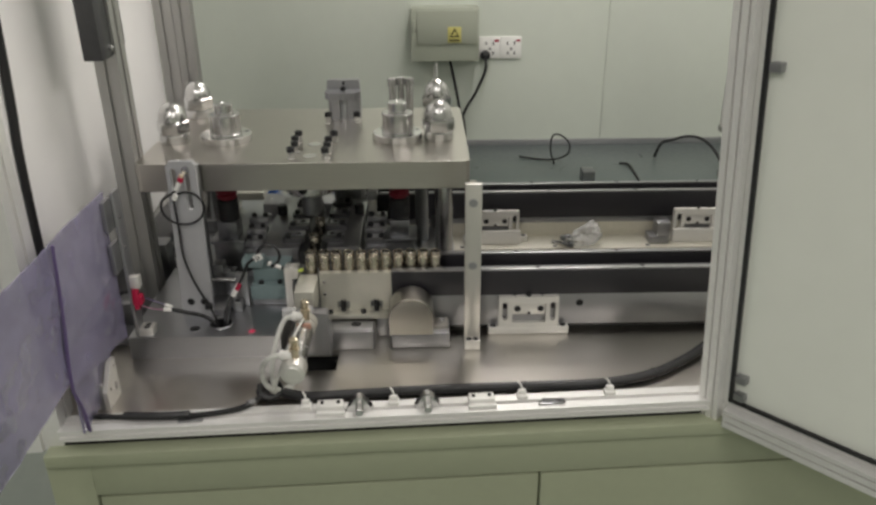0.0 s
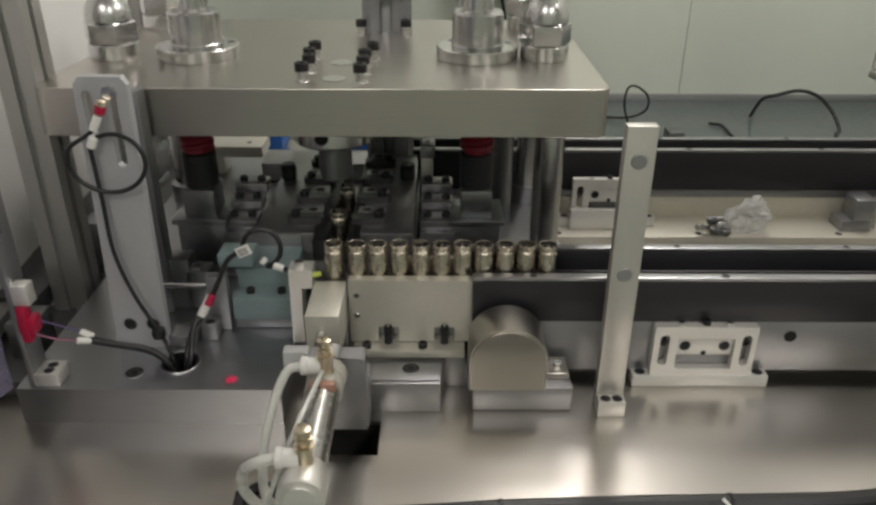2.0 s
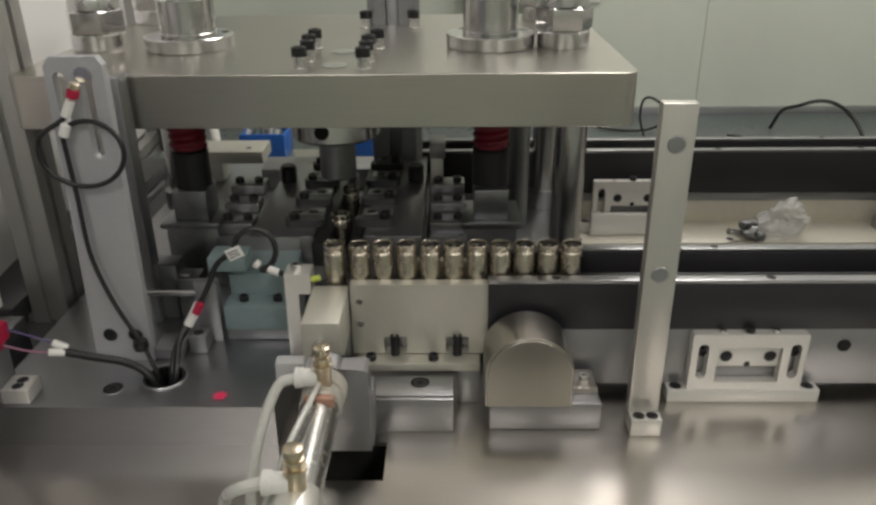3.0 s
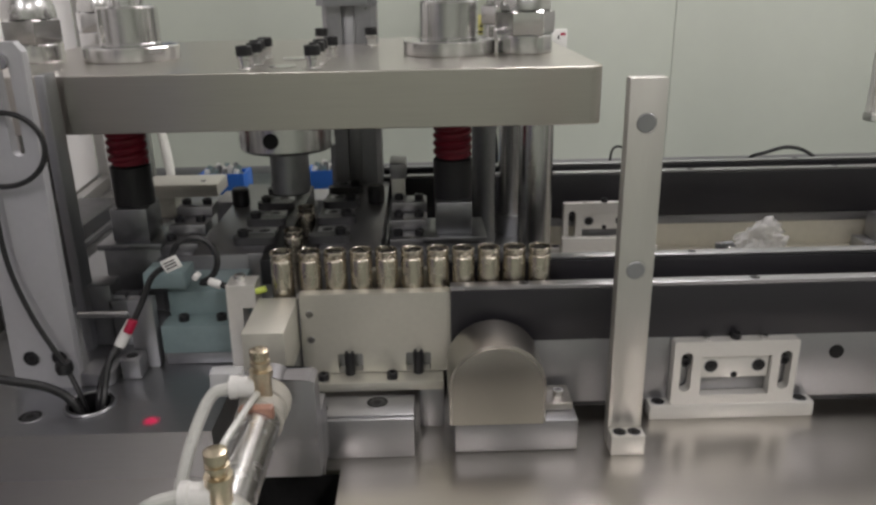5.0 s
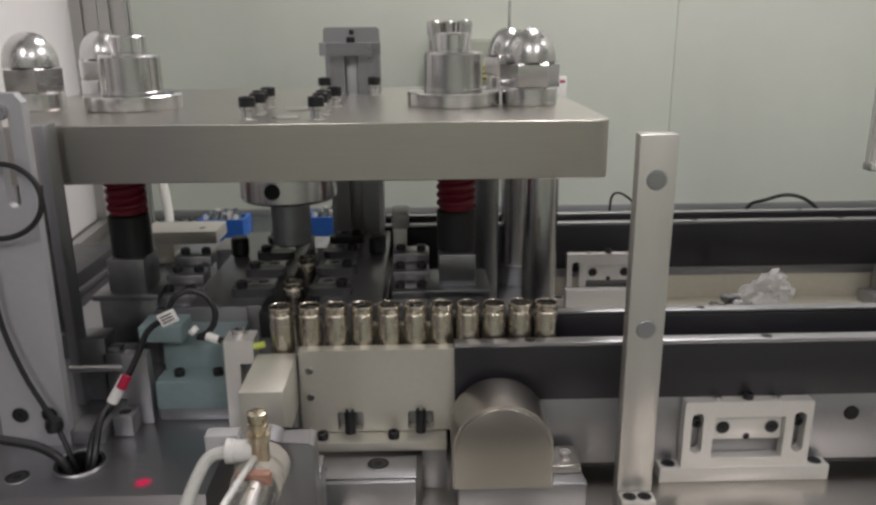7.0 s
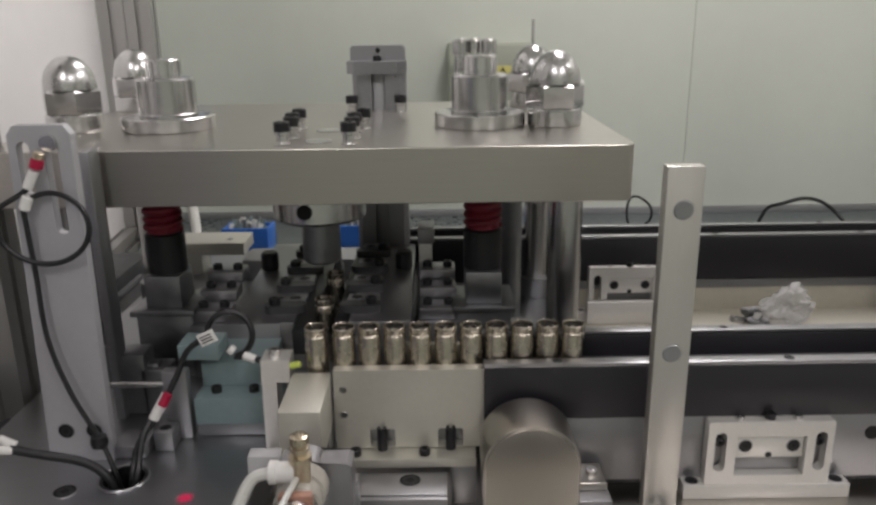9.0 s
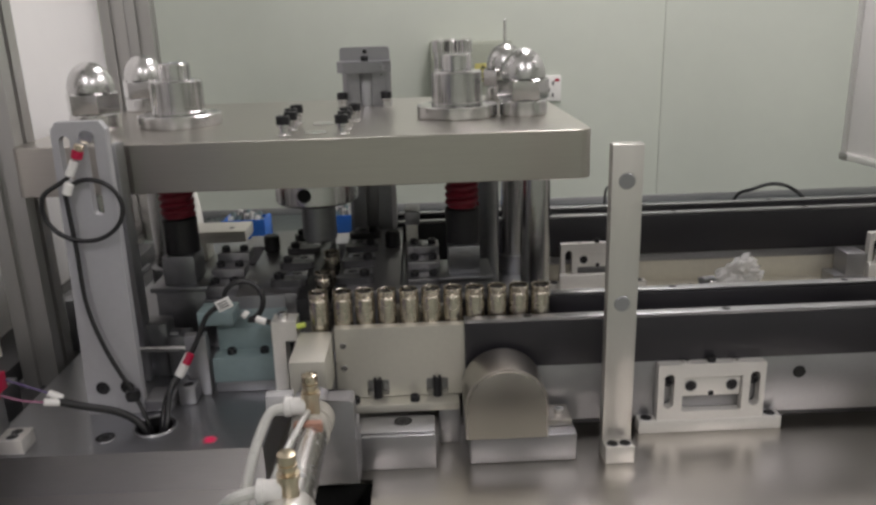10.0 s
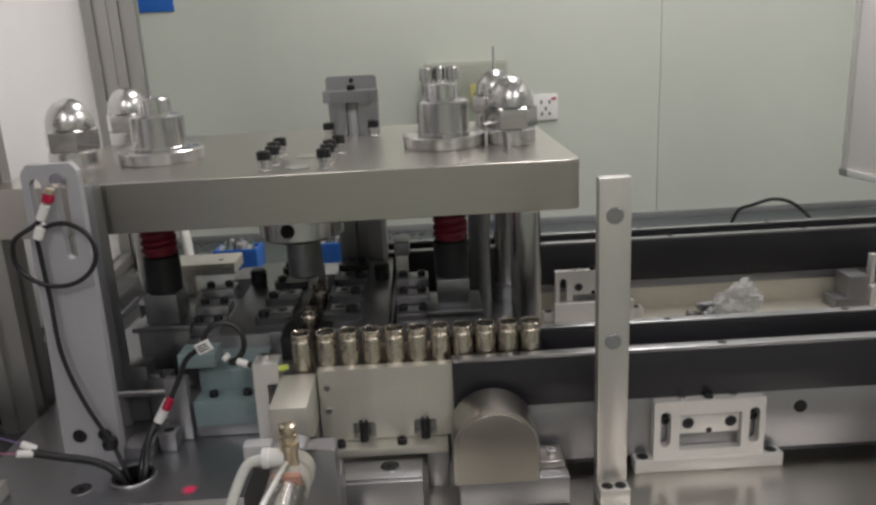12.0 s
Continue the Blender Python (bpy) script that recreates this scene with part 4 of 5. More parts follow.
for k in range(4):
    y = 0.150 + 0.062 * k
    for sx in (-1, 1):
        xa, xb = SX + sx * 0.016, SX + sx * 0.058
        xm, hw = (xa + xb) / 2, abs(xb - xa) / 2
        f = part("clamp_finger", plate([(q, p) for p, q in reversed(slot_loop(y + 0.012, xm, 0.017, 2 * hw))], [], 0.008, "XY", 0.1122), dark_cover, die, "dark rounded clamp finger")
        screw(f, (SX + sx * 0.048, y + 0.012, 0.1200), 0.0055)
        g = part("clamp_pad", B((min(xa, xb) + 0.006, max(xa, xb) - 0.004, y + 0.026, y + 0.050, 0.1122, 0.1165), bev=0.001), lip_grey, die)
        recess(g, (SX + sx * 0.032, y + 0.038, 0.1167), 0.0055)
        recess(g, (SX + sx * 0.048, y + 0.038, 0.1167), 0.0040)
for x, y in ((0.008, 0.30), (-0.148, 0.30)):
    part("knob", lathe([(0, 0), (0.009, 0), (0.010, 0.002), (0.010, 0.018), (0.008, 0.021), (0, 0.021)], 24, (x, y, 0.1122)), rubber, die)
up = thing("upstand_bracket", (0.027, 0.33, 0.04), "light machined upstand bracket with dark head beside the die", "bracket")
part("web", B((0.0255, 0.041, 0.31, 0.345, 0.0402, 0.138), bev=0.001), alu, up)
part("head", B((0.0245, 0.044, 0.305, 0.35, 0.1382, 0.156), bev=0.002), alu_grey, up)


def clamp_stack(x, y):
    o = thing("step_clamp", (x, y, 0.04), "stepped grey steel clamp stack with black screws", "clamp", "step clamps beside the die")
    part("post", B((x - 0.020, x + 0.020, y - 0.05, y + 0.055, 0.0402, 0.098), bev=0.001), die_steel, o)
    for k, (dy, z) in enumerate(((-0.042, 0.098), (-0.010, 0.108), (0.022, 0.118))):
        b = part("step", B((x - 0.019, x + 0.019, y + dy, y + dy + 0.029, z + 0.0002, z + 0.012), bev=0.001), lip_grey, o)
        for dx in (-0.011, 0.011):
            screw(b, (x + dx, y + dy + 0.014, z + 0.0118), 0.005)
    return o


clamp_stack(0.047, 0.212)
clamp_stack(2 * SX - 0.047, 0.212)

# frames seen behind the press
rear_beam = thing("rear_beam", (-0.27, 0.52, 0.04), "cream machined beam behind the press", "beam")
part("beam", B((-0.33, -0.226, 0.49, 0.55, 0.072, 0.090), (-0.32, -0.29, 0.50, 0.54, 0.0402, 0.0718), bev=0.001), cream, rear_beam)
recess(rear_beam, (-0.250, 0.51, 0.0902), 0.004)
part("beam", B((-0.225, 0.02, 0.47, 0.53, 0.0402, 0.070), bev=0.001), alu_grey, rear_beam)
for x in (-0.11, -0.05, 0.0):
    screw(rear_beam, (x, 0.50, 0.070), 0.006)
bin_ = thing("parts_bin", (-0.285, 0.76, 0.0), "small blue plastic parts bin with assorted fittings behind the press", "bin")
for box in ((-0.325, -0.245, 0.73, 0.735, 0.0002, 0.046), (-0.325, -0.245, 0.795, 0.80, 0.0002, 0.040), (-0.325, -0.320, 0.7352, 0.7948, 0.0002, 0.043), (-0.250, -0.245, 0.7352, 0.7948, 0.0002, 0.043), (-0.3198, -0.2502, 0.7352, 0.7948, 0.0002, 0.005)):
    part("side", B(box, bev=0.0006), blue_plastic, bin_)
part("contents", B((-0.3192, -0.2508, 0.7358, 0.7942, 0.0052, 0.036), bev=0.004), dark_cover, bin_, "dark heap of small parts")
for k in range(14):
    p = Vector((-0.314 + 0.0042 * k, 0.745 + 0.010 * (k % 4), 0.036))
    part("small_part", rod(p, p + Vector((0.004 - 0.002 * (k % 3), 0.006, 0.014 + 0.005 * (k % 2))), 0.0045, 8), (white_plastic, teal, die_steel)[k % 3], bin_)
bin2 = copy_thing(bin_, Matrix.Translation((-0.100, 0.77, 0.0)))
single("pale_hose", tube([(-0.385, 0.79, 0.0072), (-0.385, 0.77, 0.07), (-0.37, 0.72, 0.12), (-0.345, 0.66, 0.09), (-0.325, 0.60, 0.048)], 0.007), tube_white, "pale plastic hose behind the press", "hose")
single("dark_hose", tube([(-0.40, 0.64, 0.0052), (-0.36, 0.63, 0.020), (-0.32, 0.64, 0.048), (-0.27, 0.64, 0.030), (-0.22, 0.65, 0.0052)], 0.005), rubber, "dark hose lying behind the press", "hose")

# ---- cell feed ----
feed = thing("feed_block", (0.02, 0.03, 0.0), "cream milled aluminium feed block with two pockets", "feed block")
pocket = [rect_loop(-0.012, 0.009, 0.0455, 0.062, 0.002), rect_loop(0.045, 0.066, 0.0455, 0.062, 0.002)]
part("face", plate(rect_loop(-0.0405, 0.083, 0.0445, 0.116), pocket, 0.010, "XZ", 0.0155), cream, feed)
# Back darker than the block, putting the pockets' shade into its colour.
part("pocket_back", B((-0.014, 0.068, 0.0257, 0.030, 0.0445, 0.062), bev=0), die_steel, feed)
part("guide_bar", B((0.0, 0.083, 0.048, 0.056, 0.088, 0.124), bev=0.001), cream, feed, "cream guide bar behind the cells")
part("runway", B((-0.0405, 0.083, 0.0256, 0.0478, 0.0625, 0.0818), bev=0.0005), lip_grey, feed)
part("flange", B((-0.037, 0.076, -0.0025, 0.0153, 0.0362, 0.0442), bev=0.0008), cream, feed)
part("rib", B((0.056, 0.076, -0.001, 0.014, 0.0, 0.0360), bev=0.0008), alu_grey, feed)
for x in (-0.0235, 0.0335):
    screw(feed, (x, 0.0055, 0.0442), 0.0046)
for x in (-0.002, 0.0555):
    screw(feed, (x, 0.0135, 0.0446), 0.0042, "Z", None, None, 4.0)
for z in (0.099, 0.076):
    part("dowel", rod((-0.033, 0.0156, z), (-0.033, 0.0146, z), 0.0032, 16), turned, feed)
under = thing("support_block", (0.01, -0.02, 0.0), "grey machined support block under the feed block", "block")
part("lower", B((-0.0345, 0.0515, -0.044, -0.006, 0.0, 0.0345), bev=0.0008), alu_grey, under)
part("slope", B((-0.034, 0.0515, -0.040, -0.012, 0.0347, 0.0363), bev=0.0006), alu_grey, under)
recess(under, (-0.022, -0.028, 0.0364), 0.0050)
recess(under, (0.022, -0.021, 0.0364), 0.0085)

pusher = thing("pusher_block", (-0.06, -0.02, 0.08), "cream milled pusher block pulled out towards the cylinder", "pusher")
part("block", B((-0.0745, -0.0425, -0.046, 0.022, 0.068, 0.112), bev=0.001), cream, pusher)
part("lower_jaw", B((-0.0745, -0.0425, -0.010, 0.022, 0.0402, 0.0678), bev=0.001), alu_grey, pusher)

# sensor stand beside the pusher
sb = thing("sensor_stand", (-0.09, 0.035, 0.04), "light aluminium sensor stand with lime indicator tip", "sensor stand")
part("stand", plate([(-0.101, 0.0402), (-0.089, 0.0402), (-0.088, 0.104), (-0.0765, 0.104), (-0.0765, 0.124), (-0.100, 0.124)], [], 0.022, "XZ", 0.020), alu, sb)
screw(sb, (-0.090, 0.030, 0.1241), 0.005, "Z", SCREW_BRIGHT)
part("tip", rod((-0.0765, 0.024, 0.117), (-0.068, 0.024, 0.119), 0.0028, 12), green_tip, sb)

# ---- air cylinder ----
CX, CZ = -0.047, 0.088
air = thing("air_cylinder", (CX, -0.17, CZ), "stainless pneumatic cylinder with speed controllers and milky tubes", "pneumatic cylinder")
part("barrel", rod((CX, -0.225, CZ), (CX, -0.112, CZ), 0.0143, 32), dome_steel, air, "polished stainless barrel")
part("end_cap", lathe([(0, 0), (0.0115, 0.0), (0.0125, 0.001), (0.0168, 0.002), (0.0178, 0.004), (0.0178, 0.026), (0.016, 0.030), (0.0138, 0.030)], 36, (CX, -0.252, CZ), "Y"), alu, air)
part("front_cap", lathe([(0.0138, 0), (0.0160, 0.002), (0.0160, 0.009), (0.0148, 0.010), (0.0148, 0.016), (0.0165, 0.017), (0.0172, 0.022), (0.0172, 0.030), (0.012, 0.031), (0, 0.031)], 36, (CX, -0.131, CZ), "Y"), milky_cap, air, "milky clear front cap")
part("port_seal", B((CX - 0.010, CX + 0.012, -0.140, -0.1325, CZ + 0.004, CZ + 0.0165), bev=0.002), rust_seal, air, "red-brown seal behind the front cap")
part("inner_bush", rod((CX, -0.130, CZ), (CX, -0.106, CZ), 0.0105, 24), brass, air, "brass bush inside the clear cap")
part("piston_rod", rod((CX - 0.010, -0.100, CZ + 0.004), (CX - 0.013, -0.047, CZ + 0.004), 0.005, 18), chrome, air)
for y in (-0.230, -0.118):
    v = part("speed_controller", lathe([(0, 0), (0.0062, 0), (0.0062, 0.014), (0.0076, 0.0145), (0.0076, 0.019), (0.0042, 0.0195), (0.0042, 0.0225), (0.0064, 0.023), (0.0064, 0.0255), (0.0048, 0.026), (0.0048, 0.0275), (0.0062, 0.028), (0.0062, 0.033), (0.0040, 0.034), (0, 0.034)], 12, (CX + 0.002, y, CZ + 0.0135)), brass, air, "brass speed controller")
    part("elbow", lathe([(0, 0), (0.0066, 0), (0.007, 0.001), (0.007, 0.011), (0.0078, 0.012), (0.0078, 0.0165), (0.005, 0.0175), (0, 0.0175)], 20, (CX - 0.002, y, CZ + 0.020), "-X"), white_plastic, v, "white elbow fitting")
part("tube", tube([(CX - 0.018, -0.118, CZ + 0.020), (CX - 0.032, -0.122, CZ + 0.014), (CX - 0.044, -0.145, CZ - 0.016), (CX - 0.047, -0.172, CZ - 0.048), (CX - 0.040, -0.183, CZ - 0.070), (CX - 0.02, -0.17, CZ - 0.080)], 0.0041), tube_white, air, "milky pneumatic tube")
part("tube", tube([(CX - 0.018, -0.230, CZ + 0.020), (CX - 0.036, -0.230, CZ + 0.014), (CX - 0.049, -0.216, CZ - 0.008), (CX - 0.054, -0.20, CZ - 0.042), (CX - 0.043, -0.188, CZ - 0.068), (CX - 0.02, -0.16, CZ - 0.080)], 0.0041), tube_white, air, "milky pneumatic tube")
part("thin_tube", tube([(CX + 0.001, -0.112, CZ + 0.017), (CX - 0.004, -0.15, CZ + 0.019), (CX - 0.012, -0.19, CZ + 0.013), (CX - 0.03, -0.20, CZ - 0.03), (CX - 0.042, -0.19, CZ - 0.07), (CX - 0.04, -0.18, CZ - 0.080)], 0.0022, 8), tube_white, air, "thin milky tube")
hold = thing("cylinder_mount", (-0.045, -0.09, 0.0), "grey aluminium mounting block of the air cylinder", "mount")
part("block", plate([(-0.064, 0.022), (-0.015, 0.022), (-0.015, 0.097), (-0.018, 0.099), (-0.064, 0.099)], [slot_loop(CX, CZ, 0.0305, 0.0305, 8)], 0.020, "XZ", -0.096), alu_grey, hold)
part("arm", B((-0.034, -0.0155, -0.0758, -0.0445, 0.008, 0.060), bev=0.001), alu_grey, hold)
part("tab", B((-0.086, -0.0642, -0.096, -0.084, 0.088, 0.106), bev=0.001), clear_film, hold, "clear plastic tab")

# ---- motor cover ----
mot = thing("motor_cover", (0.125, -0.02, 0.0), "half-round stainless motor cover on a flat steel foot", "motor cover")
arch = [(0.079, 0.028), (0.154, 0.028), (0.154, 0.060)] + [(0.1165 + 0.0375 * math.cos(radians(a)), 0.060 + 0.0365 * math.sin(radians(a))) for a in range(6, 180, 6)] + [(0.079, 0.060)]
part("shell", plate(arch, [], 0.046, "XZ", -0.044), plate_steel, mot)
inner = [(0.1165 + (x - 0.1165) * 0.95, 0.0285 + (z - 0.028) * 0.96) for x, z in arch]
part("front_lid", plate(inner, [], 0.0020, "XZ", -0.0458), cover_steel, mot)
for ob in mot.children:
    mod = ob.modifiers.new("edge", "BEVEL")
    mod.width, mod.segments, mod.limit_method, mod.angle_limit = 0.0012, 2, "ANGLE", radians(40)
part("foot", B((0.083, 0.181, -0.0405, 0.008, 0.0, 0.0276), bev=0.0015), alu_grey, mot)
part("tab", B((0.1545, 0.179, -0.026, 0.004, 0.0278, 0.0345), bev=0.001), plate_steel, mot)
screw(mot, (0.169, -0.012, 0.0346), 0.0045, "Z", SCREW_BRIGHT, None, 0.8)

# ---- upright bar ----
bar = thing("upright_bar", (0.219, -0.03, 0.0), "tall flat aluminium upright bar with L foot and two plugs", "bar")
part("bar", B((0.2055, 0.232, -0.036, -0.024, 0.0, 0.291), bev=0.0008), bar_alu, bar)
part("foot", B((0.2055, 0.232, -0.050, -0.0362, 0.0, 0.0175), bev=0.0008), alu, bar)
for x in (0.213, 0.2245):
    recess(bar, (x, -0.0435, 0.0176), 0.0048)
for z in (0.151, 0.260):
    part("plug", lathe([(0, 0.0006), (0.0062, 0.0006), (0.0068, 0.0002), (0.0072, -0.0004), (0.0078, -0.0004), (0.008, 0.0)], 26, (0.2185, -0.0362, z), "-Y"), alu_grey, bar)

# ---- sensor pillar and cables on the press base ----
pil = thing("sensor_pillar", (-0.255, 0.015, 0.04), "grey slotted sensor pillar plate bolted to the press base", "sensor stand")
outline = [(-0.279, 0.0402), (-0.226, 0.0402), (-0.2225, 0.312), (-0.2275, 0.319), (-0.264, 0.319), (-0.2695, 0.312)]
part("pillar", plate(outline, [slot_loop(-0.259, 0.287, 0.0095, 0.040), slot_loop(-0.2385, 0.272, 0.0095, 0.072)], 0.009, "XZ", 0.010), pillar_grey, pil)
part("foot", B((-0.2255, -0.200, 0.011, 0.040, 0.0402, 0.052), bev=0.001), alu_grey, pil)
for x in (-0.262, -0.239):
    recess(pil, (x, 0.0098, 0.068), 0.0062, "-Y")
part("screw_eye", lathe([(0, 0), (0.006, 0), (0.006, 0.004), (0, 0.004)], 18, (-0.2385, 0.0098, 0.306), "-Y"), turned, pil)
part("clamp_strip", B((-0.2505, -0.2425, 0.078, 0.100, 0.0402, 0.288), bev=0.001), base_steel, pil)

GX, GY = -0.207, -0.019
c1 = thing("sensor_cable", (GX, GY, 0.04), "black sensor cable looped on the pillar with red connector", "cable")
loop = [(-0.2385 + 0.030 * math.cos(radians(a)) - 0.001 * k, 0.003 - 0.0004 * k, 0.243 + 0.027 * math.sin(radians(a))) for k, a in enumerate(range(140, -221, -24))]
part("cord", tube([(GX - 0.004, GY + 0.004, 0.012), (GX - 0.007, GY + 0.003, 0.042), (-0.226, -0.008, 0.068), (-0.246, -0.004, 0.110), (-0.259, 0.000, 0.155), (-0.2605, 0.002, 0.205), (-0.262, 0.003, 0.245)] + loop + [(-0.258, 0.002, 0.272), (-0.250, 0.002, 0.285)], 0.0021, 8, 6), rubber, c1)
part("sleeve", rod((-0.2555, 0.001, 0.274), (-0.2485, 0.001, 0.2870), 0.0038, 14), white_plastic, c1)
part("collar", rod((-0.2605, 0.001, 0.258), (-0.256, 0.001, 0.268), 0.0042, 14), white_plastic, c1)
part("connector", rod((-0.247, 0.001, 0.289), (-0.2445, 0.001, 0.2955), 0.0048, 14), red_plastic, c1, "red plastic connector")
part("sensor_eye", rod((-0.2444, 0.001, 0.2957), (-0.2425, 0.001, 0.3005), 0.0042, 14), brass, c1, "brass sensor eye")
part("joint", lathe([(0, 0), (0.006, 0), (0.007, 0.004), (0.006, 0.009), (0, 0.009)], 16, (-0.2275, -0.008, 0.064)), rubber, c1)

c2 = thing("sensor_cable", (GX, GY, 0.04), "black sensor cable with white tag and red striped connector", "cable")
ring = [(-0.128 + 0.019 * math.cos(radians(a)), 0.038 + 0.004 * math.sin(radians(a)), 0.140 + 0.019 * math.sin(radians(a))) for a in range(165, -80, -24)]
part("cord", tube([(GX + 0.002, GY, 0.012), (GX + 0.006, GY + 0.002, 0.042), (-0.200, 0.0, 0.060), (-0.188, 0.018, 0.078), (-0.174, 0.03, 0.105), (-0.163, 0.034, 0.128), (-0.148, 0.035, 0.139)] + ring + [(-0.112, 0.032, 0.1225), (-0.100, 0.028, 0.120)], 0.0026, 8, 6), rubber, c2)
part("cord", tube([(GX + 0.003, GY - 0.004, 0.012), (GX + 0.010, GY + 0.001, 0.042), (-0.197, 0.004, 0.066), (-0.190, 0.018, 0.078)], 0.003, 8, 6), rubber, c2)
s = part("sleeve", rod((-0.191, 0.014, 0.075), (-0.180, 0.022, 0.094), 0.0046, 14), white_plastic, c2)
part("stripe", rod((-0.183, 0.0155, 0.0865), (-0.178, 0.0195, 0.096), 0.0040, 14), red_plastic, s, "red stripe")
TAG = Matrix.Translation((-0.1445, 0.030, 0.1405)) @ Matrix.Rotation(radians(-24), 4, "Y")
tag = part("tag", B((-0.0075, 0.0075, -0.0005, 0.0005, -0.0055, 0.0055), bev=0.0003), white_plastic, c2, "white paper tag", TAG)
for dz in (-0.0025, 0.0, 0.0025):
    part("text_bar", B((-0.0055, 0.0045, -0.0009, -0.0006, dz - 0.0005, dz + 0.0005), bev=0), screw_black, tag, "", TAG)
part("sleeve", rod((-0.128, 0.033, 0.130), (-0.1245, 0.033, 0.1265), 0.0042, 12), white_plastic, c2)
part("sleeve", rod((-0.116, 0.032, 0.1238), (-0.106, 0.030, 0.1207), 0.0036, 12), white_plastic, c2)

c3 = thing("sensor_cable", (GX, GY, 0.04), "black cable with violet and red leads to the side sensor", "cable")
part("cord", tube([(GX - 0.004, GY - 0.006, 0.014), (GX - 0.010, GY - 0.004, 0.043), (-0.235, -0.022, 0.058), (-0.262, -0.030, 0.070), (-0.283, -0.036, 0.079)], 0.0036, 10, 6), rubber, c3)
part("sleeve", rod((-0.281, -0.036, 0.078), (-0.292, -0.042, 0.082), 0.0034, 12), white_plastic, c3)
part("sleeve", rod((-0.280, -0.032, 0.080), (-0.291, -0.034, 0.087), 0.0034, 12), white_plastic, c3)
part("violet_lead", tube([(-0.291, -0.034, 0.087), (-0.305, -0.040, 0.097), (-0.318, -0.048, 0.108)], 0.001, 6, 6), purple_wire, c3)
part("red_lead", tube([(-0.292, -0.042, 0.082), (-0.307, -0.046, 0.086), (-0.322, -0.052, 0.095)], 0.001, 6, 6), pink_wire, c3)

ss = thing("side_sensor", (-0.33, -0.045, 0.04), "grey side sensor strip with white head and red connector", "sensor")
part("strip", B((-0.3375, -0.3325, -0.0575, -0.030, 0.0402, 0.291), bev=0.0008), alu_grey, ss)
for z in (0.09, 0.145, 0.20, 0.25):
    screw(ss, (-0.3325, -0.052, z), 0.0026, "X", SCREW_BRIGHT)
part("foot", B((-0.3323, -0.309, -0.058, -0.034, 0.0402, 0.054), bev=0.0008), alu, ss)
for y in (-0.051, -0.042):
    recess(ss, (-0.320, y, 0.0541), 0.0045)
part("head", B((-0.3323, -0.317, -0.058, -0.044, 0.1285, 0.149), bev=0.0012), alu, ss)
part("connector", B((-0.3323, -0.317, -0.060, -0.046, 0.100, 0.116), (-0.330, -0.322, -0.062, -0.050, 0.092, 0.128), bev=0.0012), red_plastic, ss, "red plastic connector")

# teal blocks and small stand
tb = thing("slide_block", (-0.135, 0.08, 0.04), "stepped pale teal slide block on the press base", "block")
part("front_step", B((-0.167, -0.1035, 0.046, 0.0715, 0.0512, 0.077), bev=0.001), teal, tb)
# Dark strip that paints the reflection at the foot of the front step.
part("shim", B((-0.166, -0.1045, 0.047, 0.0705, 0.0402, 0.051), bev=0.0008), slate, tb, "dark blue-grey strip for the reflection low on the block")
part("back_step", B((-0.166, -0.1035, 0.072, 0.128, 0.0402, 0.0985), bev=0.001), teal, tb)
part("cap", B((-0.181, -0.145, 0.060, 0.090, 0.1068, 0.121), (-0.166, -0.150, 0.0725, 0.088, 0.0987, 0.1066), bev=0.001), teal, tb)
for x in (-0.150, -0.117):
    screw(tb, (x, 0.059, 0.077), 0.0045)
part("bed", B((-0.175, -0.105, 0.1285, 0.1315, 0.0402, 0.112), bev=0.0005), alu_grey, tb)
st = thing("small_stand", (-0.19, 0.03, 0.04), "small grey aluminium stepped stand on the press base", "stand")
part("stand", B((-0.196, -0.180, 0.022, 0.042, 0.0402, 0.058), (-0.191, -0.170, 0.0425, 0.054, 0.0402, 0.104), bev=0.0008), alu_grey, st)
recess(st, (-0.188, 0.030, 0.0582), 0.0048)
for x, y, h in ((-0.215, 0.10, 0.085), (-0.255, 0.13, 0.075), (-0.235, 0.10, 0.10)):
    single("dark_fixture", B((x - 0.012, x + 0.012, y - 0.012, y + 0.014, 0.0402, h), (x - 0.010, x + 0.022, y - 0.006, y + 0.006, h - 0.02, h - 0.012), bev=0.001), die_steel, "dark steel fixture block behind the pillar", "fixture", "fixtures behind the pillar")
single("spring_rod", rod((-0.245, 0.065, 0.082), (-0.195, 0.065, 0.082), 0.0032, 14), turned, "thin threaded steel rod between the fixtures", "rod")
spot = single("laser_spot", lathe([(0, 0.0004), (0.013, 0.0004), (0.0, 0.0005)], 24), red_glow, "small soft red light spot on the press base", "light spot")
spot.location = (-0.150, -0.046, 0.0402)
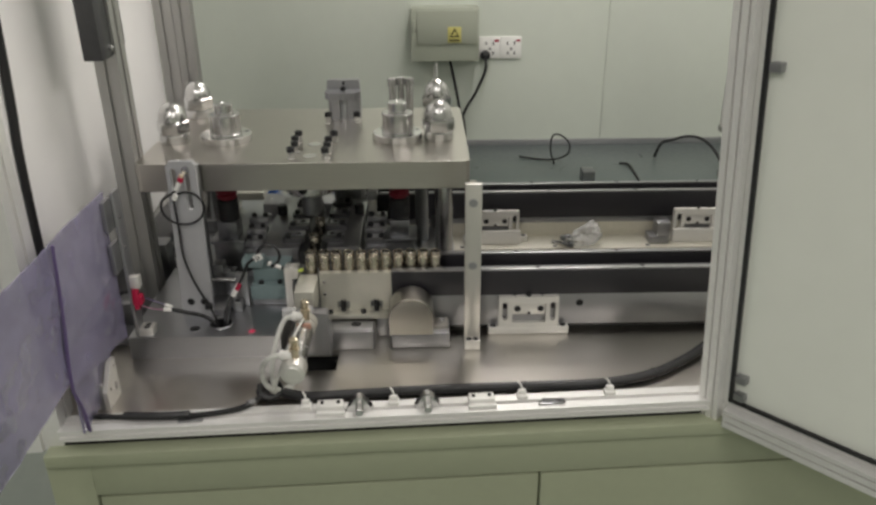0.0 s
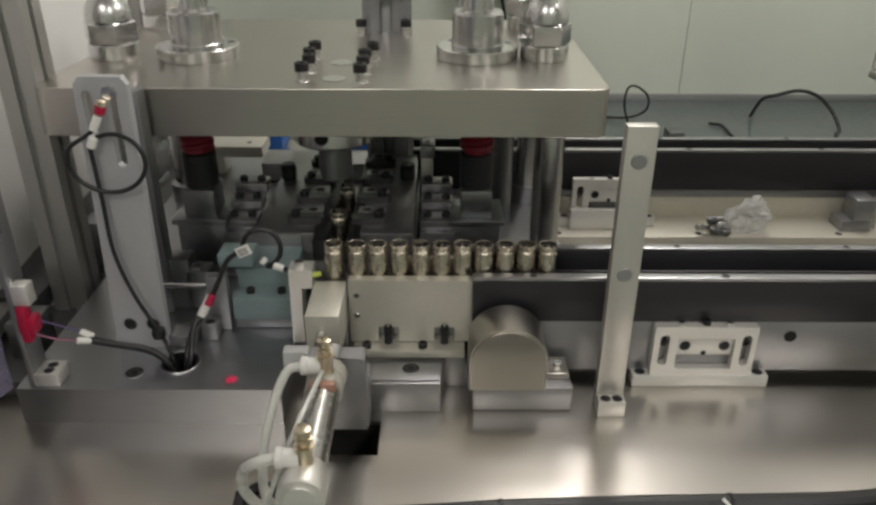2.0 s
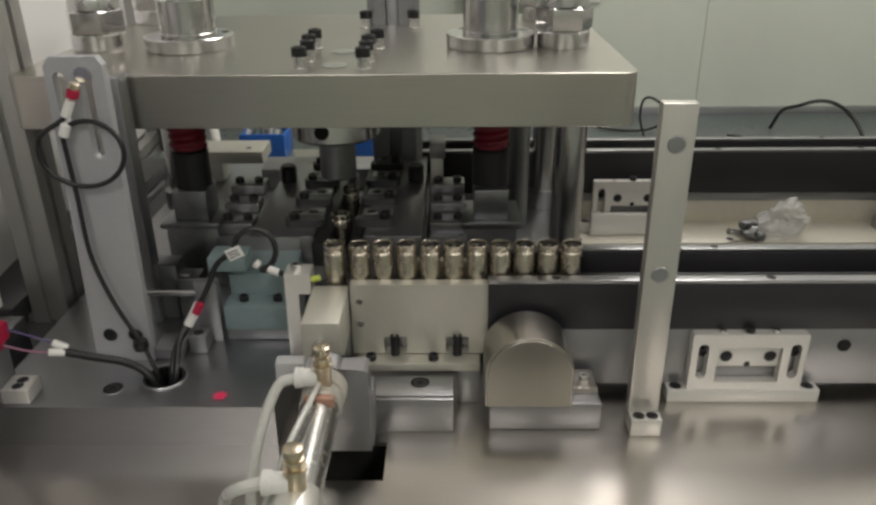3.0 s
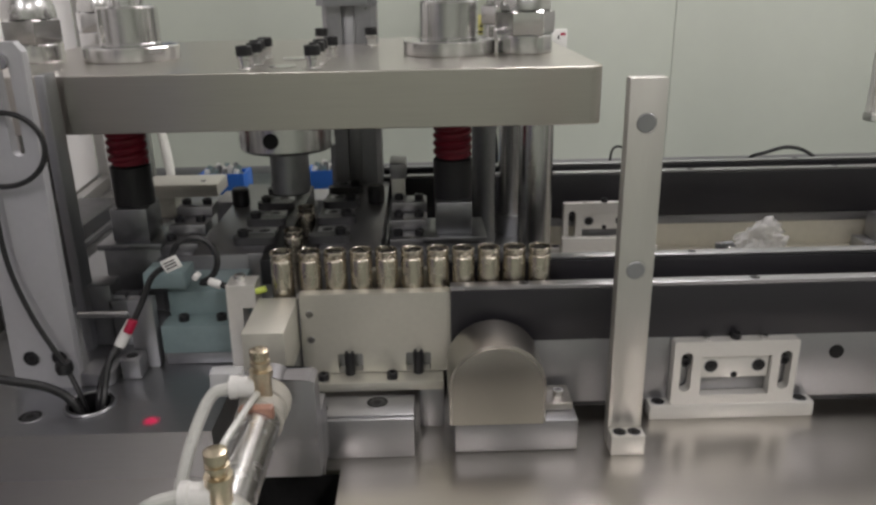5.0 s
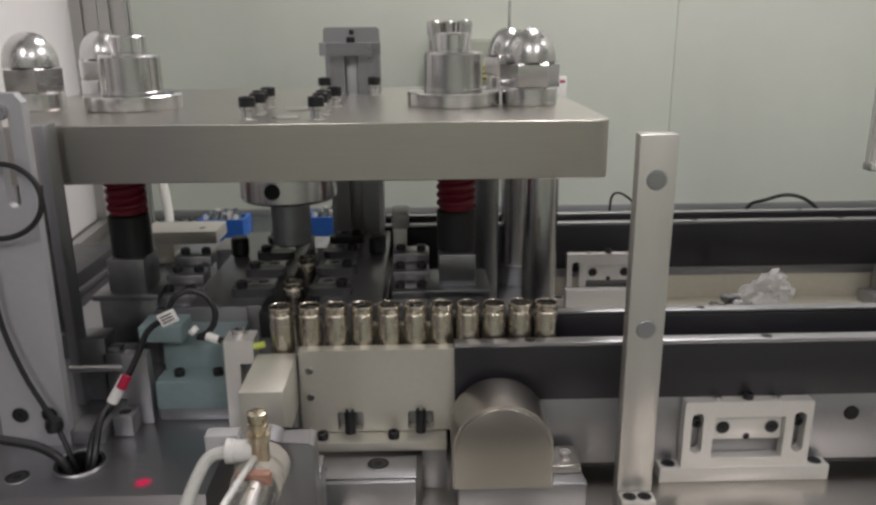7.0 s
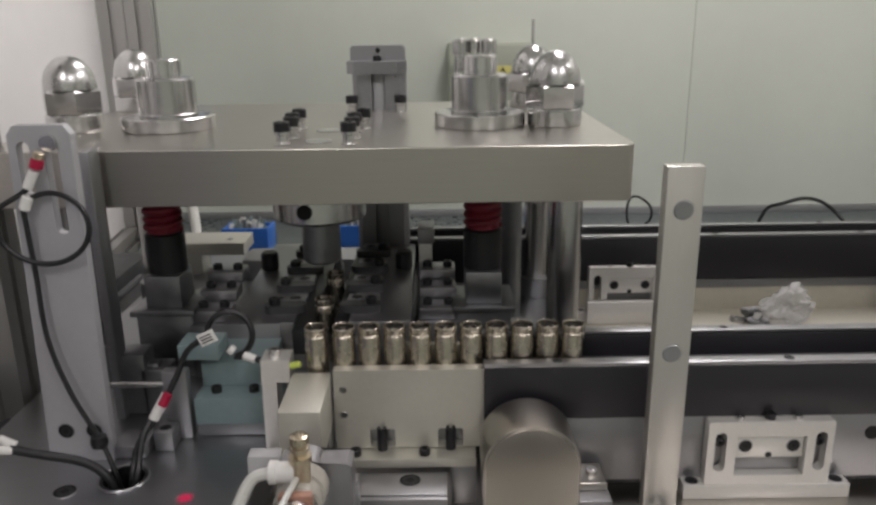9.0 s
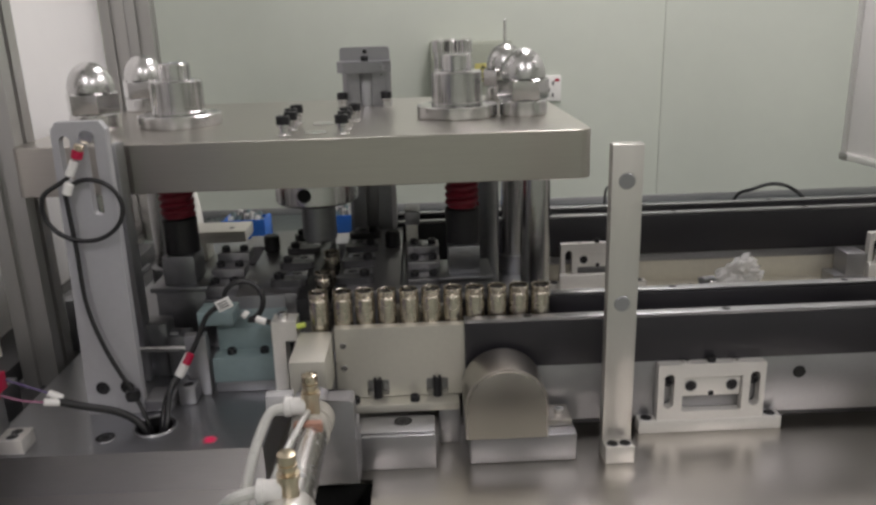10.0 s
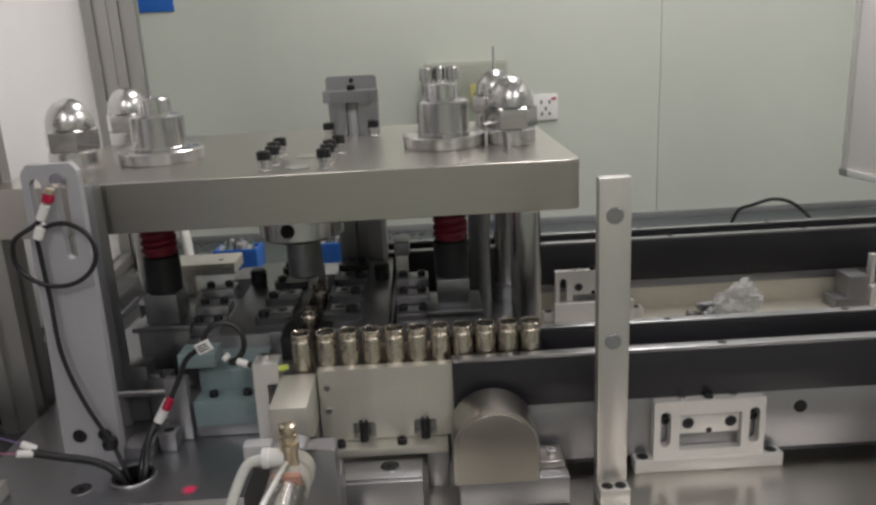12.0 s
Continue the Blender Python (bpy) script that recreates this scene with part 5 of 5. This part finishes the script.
vee = thing("side_cover", (-0.42, 0.2, 0.0), "dark stepped steel cover between press and side panel", "cover")
part("lower_step", B((-0.470, -0.3505, -0.02, 0.60, 0.0, 0.018), bev=0.001), dark_cover, vee)
part("upper_step", B((-0.470, -0.405, 0.10, 0.60, 0.0182, 0.045), bev=0.001), dark_cover, vee)
part("strip", B((-0.404, -0.3975, 0.12, 0.55, 0.0182, 0.026), bev=0.001), alu_grey, vee)
part("block", B((-0.395, -0.365, 0.215, 0.255, 0.0182, 0.085), bev=0.002), die_steel, vee)
part("block", B((-0.398, -0.368, 0.02, 0.06, 0.0182, 0.060), bev=0.002), die_steel, vee)

# ---- battery cells ----


def cell(x, y, z):
    o = thing("battery_cell", (x, y, z), "open nickel-plated cylindrical battery cell can with beaded neck", "battery cell", "battery cells in the feed")
    h, r = 0.065, 0.0094
    part("can", lathe([(0, 0), (r - 0.001, 0), (r, 0.001), (r, h - 0.0078), (r - 0.0002, h - 0.0072), (r - 0.0011, h - 0.0062), (r - 0.0002, h - 0.0052), (r, h - 0.0046), (r, h - 0.0005), (r - 0.0004, h), (r - 0.0009, h - 0.0003), (r - 0.0009, h - 0.004), (0.0068, h - 0.0046)], 28, (x, y, z)), can_steel, o)
    part("gasket", lathe([(0.0069, h - 0.0047), (0.0069, h - 0.003), (0.0052, h - 0.003), (0.0050, h - 0.0055), (0, h - 0.0058)], 24, (x, y, z)), rubber, o)
    part("tab", B((x - 0.0018, x + 0.0018, y - 0.004, y + 0.003, z + h - 0.0056, z + h - 0.0028), bev=0.0003), chrome, o)
    return o


first = cell(-0.0325, 0.0350, 0.0822)
for k in range(1, 10):
    copy_thing(first, Matrix.Translation((-0.0325 + 0.0212 * k, 0.0350 + 0.0004 * (k % 3), 0.0822)) @ Matrix.Rotation(0.7 * k, 4, "Z"))
for x, y, z in ((-0.0555, 0.0350, 0.0822), (-0.0665, 0.162, 0.0608), (-0.0650, 0.243, 0.0608)):
    copy_thing(first, Matrix.Translation((x, y, z)) @ Matrix.Rotation(2.1, 4, "Z"))
